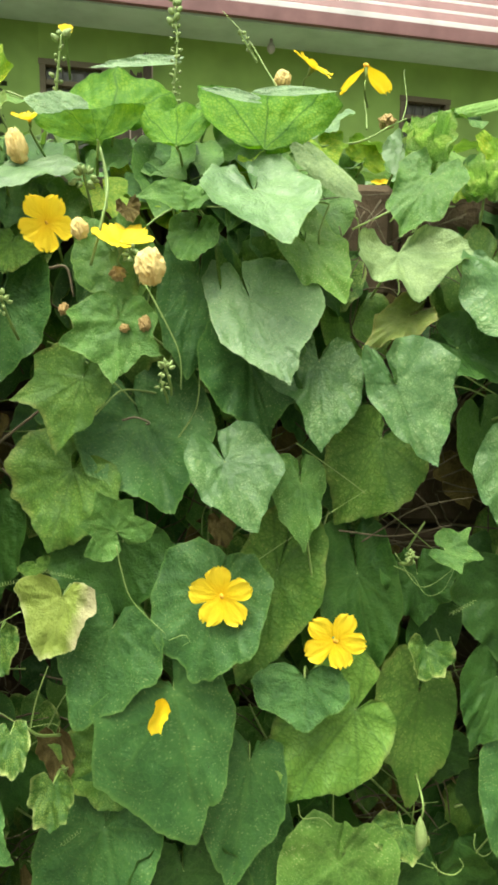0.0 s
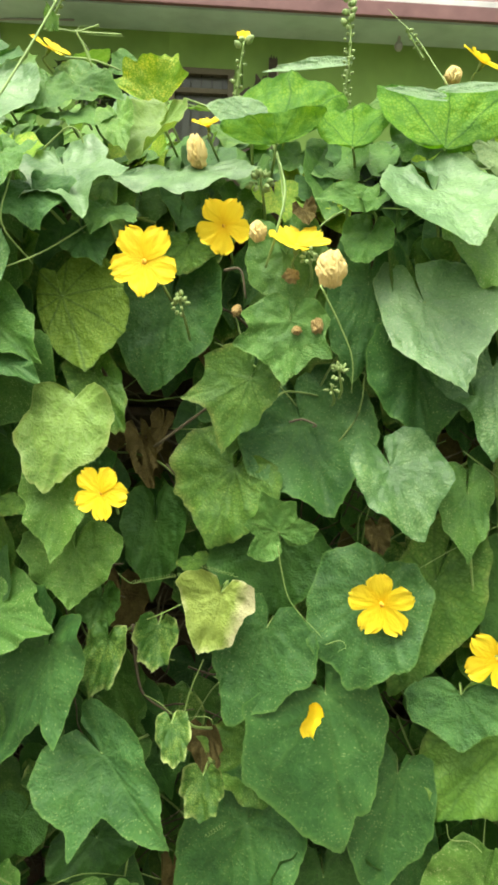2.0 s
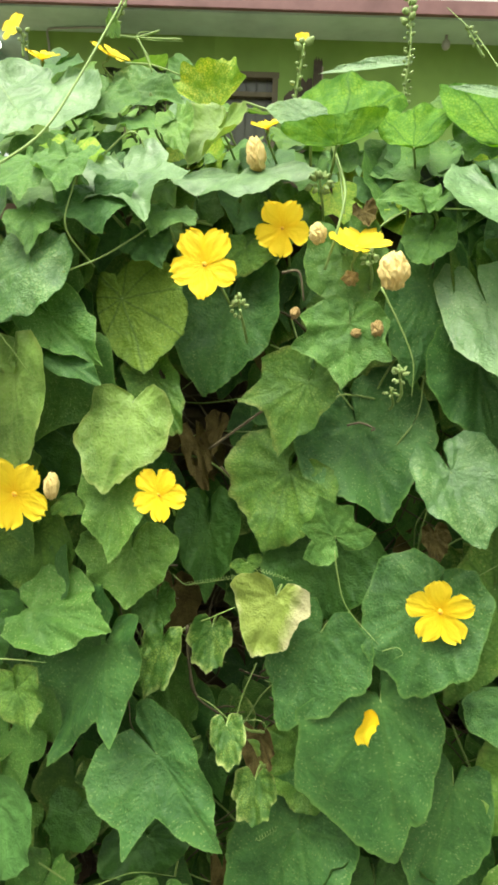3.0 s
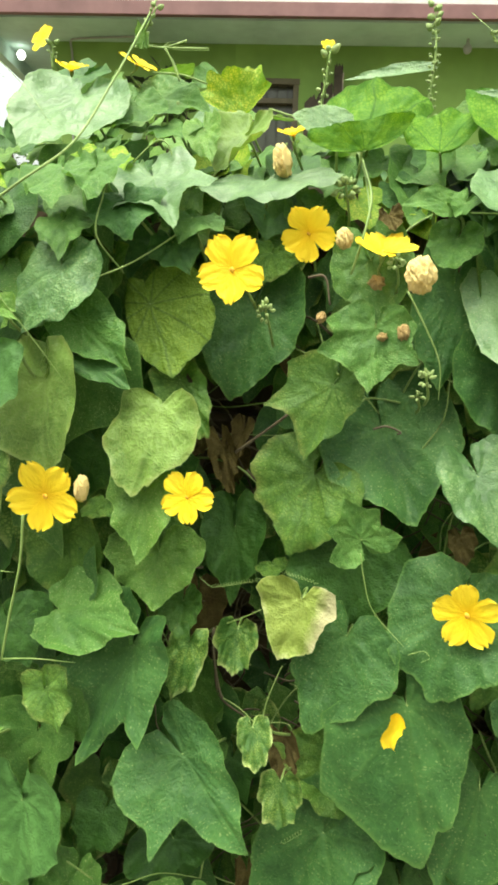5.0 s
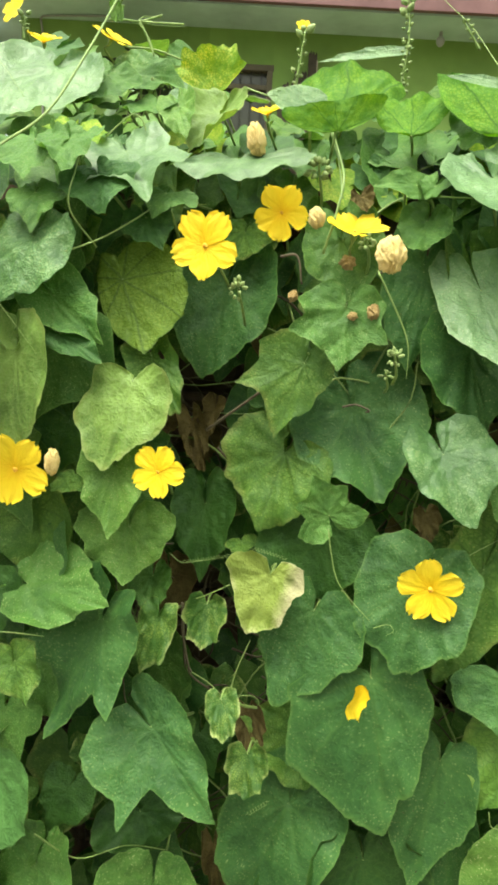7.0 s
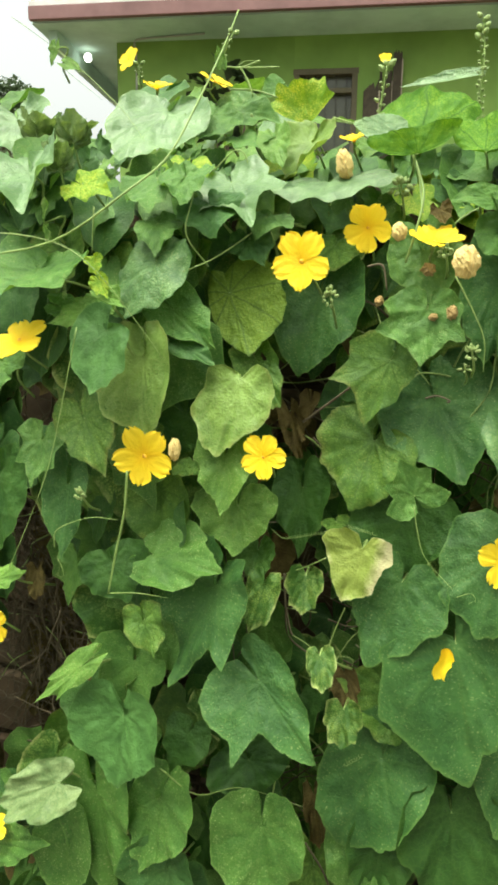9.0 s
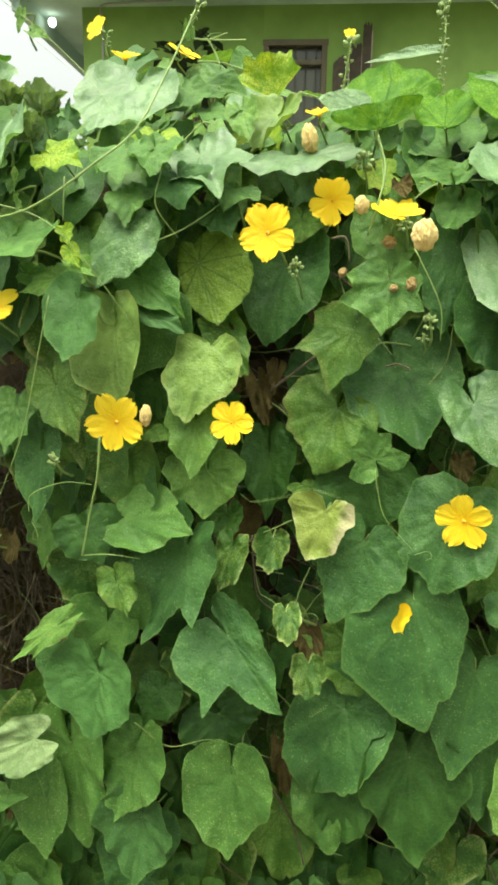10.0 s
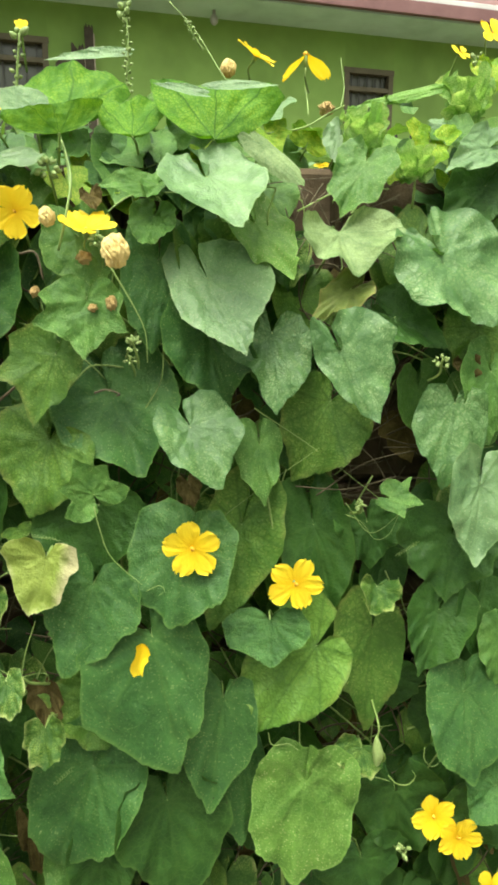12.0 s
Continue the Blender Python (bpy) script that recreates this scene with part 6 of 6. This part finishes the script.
def scatter_pose(x, z, back, rnd, spread=1.0):
    top = min(1.0, max(0.0, (z - 1.66) / 0.25))
    b = Vector((x, depth_at(x, z) + back, z))
    d = Vector((rnd.uniform(-0.5, 0.5), -0.25 - 0.5 * top + rnd.uniform(-0.2, 0.2), -1.0 + 0.75 * top)).normalized()
    ln = rnd.uniform(0.07, 0.125) * spread * (1 - 0.4 * top)
    for hx, hz, hr, hy in HERO:
        if (x + d.x * ln * 0.5 - hx) ** 2 + (z + d.z * ln * 0.5 - hz) ** 2 < (hr + 0.3 * ln) ** 2:
            b.y = max(b.y, hy + 0.03 + max(0, -d.y) * ln)
    if z < 1.86:
        b.y = min(b.y, 1.165)
    return leaf_pose(b, b + d * ln, rnd.uniform(-28, 28))[0]


tints = ("deep", "deep", "dark", "mid", "mid", "olive", "mottled")
# Dark tints imitate the shade low on the right.
low_tints = ("dark", "dark", "dark", "olive")
for k in range(500):
    x, z = rnd.uniform(-1.15, 0.66), rnd.uniform(0.2, 1.80)
    if hollow(x, z):
        continue
    v0 = vine_at(x)
    ob = part("leaf", shared(rnd.randrange(9), "mid" if z > 1.75 and rnd.random() < 0.5 else rnd.choice(low_tints if x > 0.2 and z < 1.2 else tints)), None, v0)
    ob.matrix_world = scatter_pose(x, z, rnd.uniform(0.08, 0.15), rnd)


# smaller leaves crowding the brow of the wall
for k in range(170):
    x, z = rnd.uniform(-1.2, 0.66), rnd.uniform(1.64, 1.90)
    if hollow(x, z) or (0.08 < x < 0.36 and 1.66 < z < 1.80) or (x > -0.38 and z > 1.77):
        continue
    v0 = vine_at(x)
    # Deeper tints below 1.8 imitate the shade under the upper leaves.
    tone = rnd.choice(("mid", "mid", "deep", "light", "lime", "olive")) if z > 1.8 else rnd.choice(("deep", "mid", "deep", "olive"))
    ob = part("leaf", shared(rnd.randrange(9), tone), None, v0)
    ob.matrix_world = scatter_pose(x, z, rnd.uniform(0.13, 0.24), rnd, 0.85)


# leaves sprawling back over the wall top
for k in range(260):
    x, y = rnd.uniform(-1.75, 0.85), rnd.uniform(1.22, 1.75)
    low, rise = (0.0, 0.24) if x < -0.75 else (0.0, 0.21) if x < -0.42 else (0.0, 0.14) if x < -0.32 else (-0.02, 0.11) if x < 0.1 else (-0.05, 0.13)
    z = 1.86 + low + rnd.random() ** 1.5 * rise
    if -0.56 < x < -0.36 and y < 1.45 and z > 1.90:
        continue
    b = Vector((x, y, z))
    d = Vector((rnd.uniform(-0.8, 0.8), -0.7 + rnd.uniform(-0.3, 0.3), rnd.uniform(-0.6, 0.1))).normalized()
    v0 = vine_at(x)
    # Darker choice near the middle paints in the gloom under the bowl leaves.
    ob = part("leaf", shared(rnd.randrange(9), rnd.choice(("deep", "dark", "olive", "mid") if -0.36 < x < 0.08 else ("mid", "mid", "light", "deep", "light", "olive", "pale"))), None, v0)
    ob.matrix_world = leaf_pose(b, b + d * rnd.uniform(0.05, 0.10), rnd.uniform(-30, 30))[0]


def foliage(name, label, count, seed, xs, zs, backs, tints, avoid, scale=1.0):
    """Uncounted leaves further in or further along, joined."""
    rnd = random.Random(seed)
    groups = {}
    small = [blade_mesh(k, 0.62, 500 + i, rings=3, steps=2) for i, k in enumerate(("heart", "angled", "lobed", "angled"))]
    data = []
    for me in small:
        co = np.empty(len(me.vertices) * 3)
        me.vertices.foreach_get("co", co)
        bl = np.empty(len(me.vertices) * 3, dtype=np.float32)
        me.attributes["blade"].data.foreach_get("vector", bl)
        data.append((co.reshape(-1, 3), bl.reshape(-1, 3), [tuple(p.vertices) for p in me.polygons]))
    verts, blades, faces, mats = [], [], [], []
    base = 0
    for k in range(count):
        x, z = rnd.uniform(*xs), rnd.uniform(*zs)
        if avoid(x, z):
            continue
        m = np.array(scatter_pose(x, z, rnd.uniform(*backs), rnd, scale * rnd.uniform(0.8, 1.2)))
        co, bl, fc = data[rnd.randrange(4)]
        verts.append(co @ m[:3, :3].T + m[:3, 3])
        blades.append(bl)
        faces += [tuple(i + base for i in q) for q in fc]
        mats += [rnd.randrange(len(tints))] * len(fc)
        base += len(co)
    me = mesh_of(name, np.concatenate(verts).tolist(), faces, np.concatenate(blades))
    for t in tints:
        me.materials.append(LEAF[t])
    me.polygons.foreach_set("material_index", mats)
    return tagged(part(name, me, None), label, "foliage", kind="stuff")


foliage("vine_foliage", "dense gourd leaves deep inside the growth", 560, 31, (-1.2, 0.75), (0.1, 1.72), (0.13, 0.2), ("deep", "deep", "mid", "olive", "dry"), hollow)
foliage("vine_foliage", "gourd leaves trailing down to the lane", 420, 33, (-1.6, 1.2), (0.02, 0.42), (-0.02, 0.14), ("deep", "mid", "deep"), lambda x, z: -1.15 < x < 0.66 and z > 0.3)
foliage("vine_foliage", "gourd leaves covering the rest of the wall", 1500, 35, (-4.5, 4.5), (0.1, 1.95), (-0.02, 0.14), ("deep", "mid", "pale", "olive"), lambda x, z: -1.18 < x < 0.70)
foliage("vine_foliage", "gourd leaves lying over the wall top", 150, 37, (-1.3, 0.8), (1.76, 1.86), (-0.02, 0.22), ("mid", "lime", "deep", "mid"), lambda x, z: 0.03 < x < 0.42)


def tangle(name, label, count, seed, xs, zs, ys, mat, radius, fall=0.0):
    """Thin stalks winding through the inside of the growth."""
    rnd = random.Random(seed)
    verts, faces = [], []
    for k in range(count):
        p = Vector((rnd.uniform(*xs), rnd.uniform(*ys), rnd.uniform(*zs)))
        line = [p]
        d = Vector((rnd.uniform(-1, 1), rnd.uniform(-0.15, 0.15), rnd.uniform(-1, 0.6))).normalized()
        for _ in range(4):
            d = (d + Vector((rnd.uniform(-0.6, 0.6), rnd.uniform(-0.25, 0.25), rnd.uniform(-0.6, 0.5) - fall))).normalized()
            p = p + d * rnd.uniform(0.03, 0.09)
            p.y = min(max(p.y, ys[0]), ys[1])
            p.z = min(p.z, zs[1] + 0.02)
            line.append(p)
        r = radius * rnd.uniform(0.5, 1.4)
        v, f = tube(line, r, r * 0.7, 5, 3)
        faces += [tuple(i + len(verts) for i in q) for q in f]
        verts += v
    return tagged(part(name, mesh_of(name, verts, faces), mat), label, "stems", kind="stuff")


tangle("dead_stems", "tangle of thin dead brown vine stems", 700, 41, (-0.55, 0.7), (0.15, 1.62), (1.08, 1.17), TWIG, 0.0017)
tangle("dead_stems", "tangle of thin dead brown stems behind the leaves", 260, 42, (-1.15, -0.5), (0.15, 1.6), (0.96, 1.15), TWIG, 0.0016)
tangle("green_stems", "winding green vine stems among the leaves", 200, 43, (-1.1, 0.7), (0.3, 1.74), (1.04, 1.15), STALK, 0.0018)
tangle("green_stems", "thin green vine stems over the wall top", 14, 45, (-1.1, 0.7), (1.70, 1.80), (1.12, 1.25), STALK, 0.0016)

tangle("dead_stems", "dry brown stems hanging in a bare hollow", 60, 48, (-1.1, -0.80), (0.80, 1.16), (1.00, 1.14), TWIG, 0.0016, 0.8)
tangle("dead_stems", "thin brown roots hanging over bare stones", 18, 44, (0.06, 0.42), (1.66, 1.80), (1.08, 1.18), TWIG, 0.0013, 0.5)
tangle("dead_stems", "matted dry brown stems in a bare hollow", 420, 47, (-1.1, -0.82), (0.62, 1.14), (1.07, 1.17), TWIG, 0.0016)
foliage("leaf_litter", "dead brown leaves caught in the stems", 110, 49, (-1.08, -0.82), (0.60, 1.12), (0.30, 0.38), ("dry",), lambda x, z: False, 0.5)
foliage("leaf_litter", "dead brown leaves caught behind the vine", 60, 51, (-0.48, 0.42), (0.7, 1.6), (0.13, 0.2), ("dry",), lambda x, z: not hollow(x, z), 0.6)

# ---- stones of the wall ----
bm0 = bmesh.new()
bmesh.ops.create_cube(bm0, size=1.0)
for v in bm0.verts:
    v.co = Vector((v.co.x * 0.385, v.co.y * 0.46, v.co.z * 0.188))
bmesh.ops.bevel(bm0, geom=list(bm0.edges), offset=0.012, segments=1, affect="EDGES")
stone = bpy.data.meshes.new("stone")
bm0.to_mesh(stone)
bm0.free()
stone.materials.append(LATERITE)
rs = random.Random(5)
for row in range(9):
    for col in range(16):
        ob = part("stone", stone, None, retaining, smooth=False)
        ob.matrix_world = pose(-3.15 + 0.4 * col + 0.2 * (row % 2) + rs.uniform(-0.006, 0.006), WALL_Y + 0.215 + rs.uniform(-0.012, 0.008), 0.12 + 0.2 * row, 0, 0, rs.uniform(-1, 1))
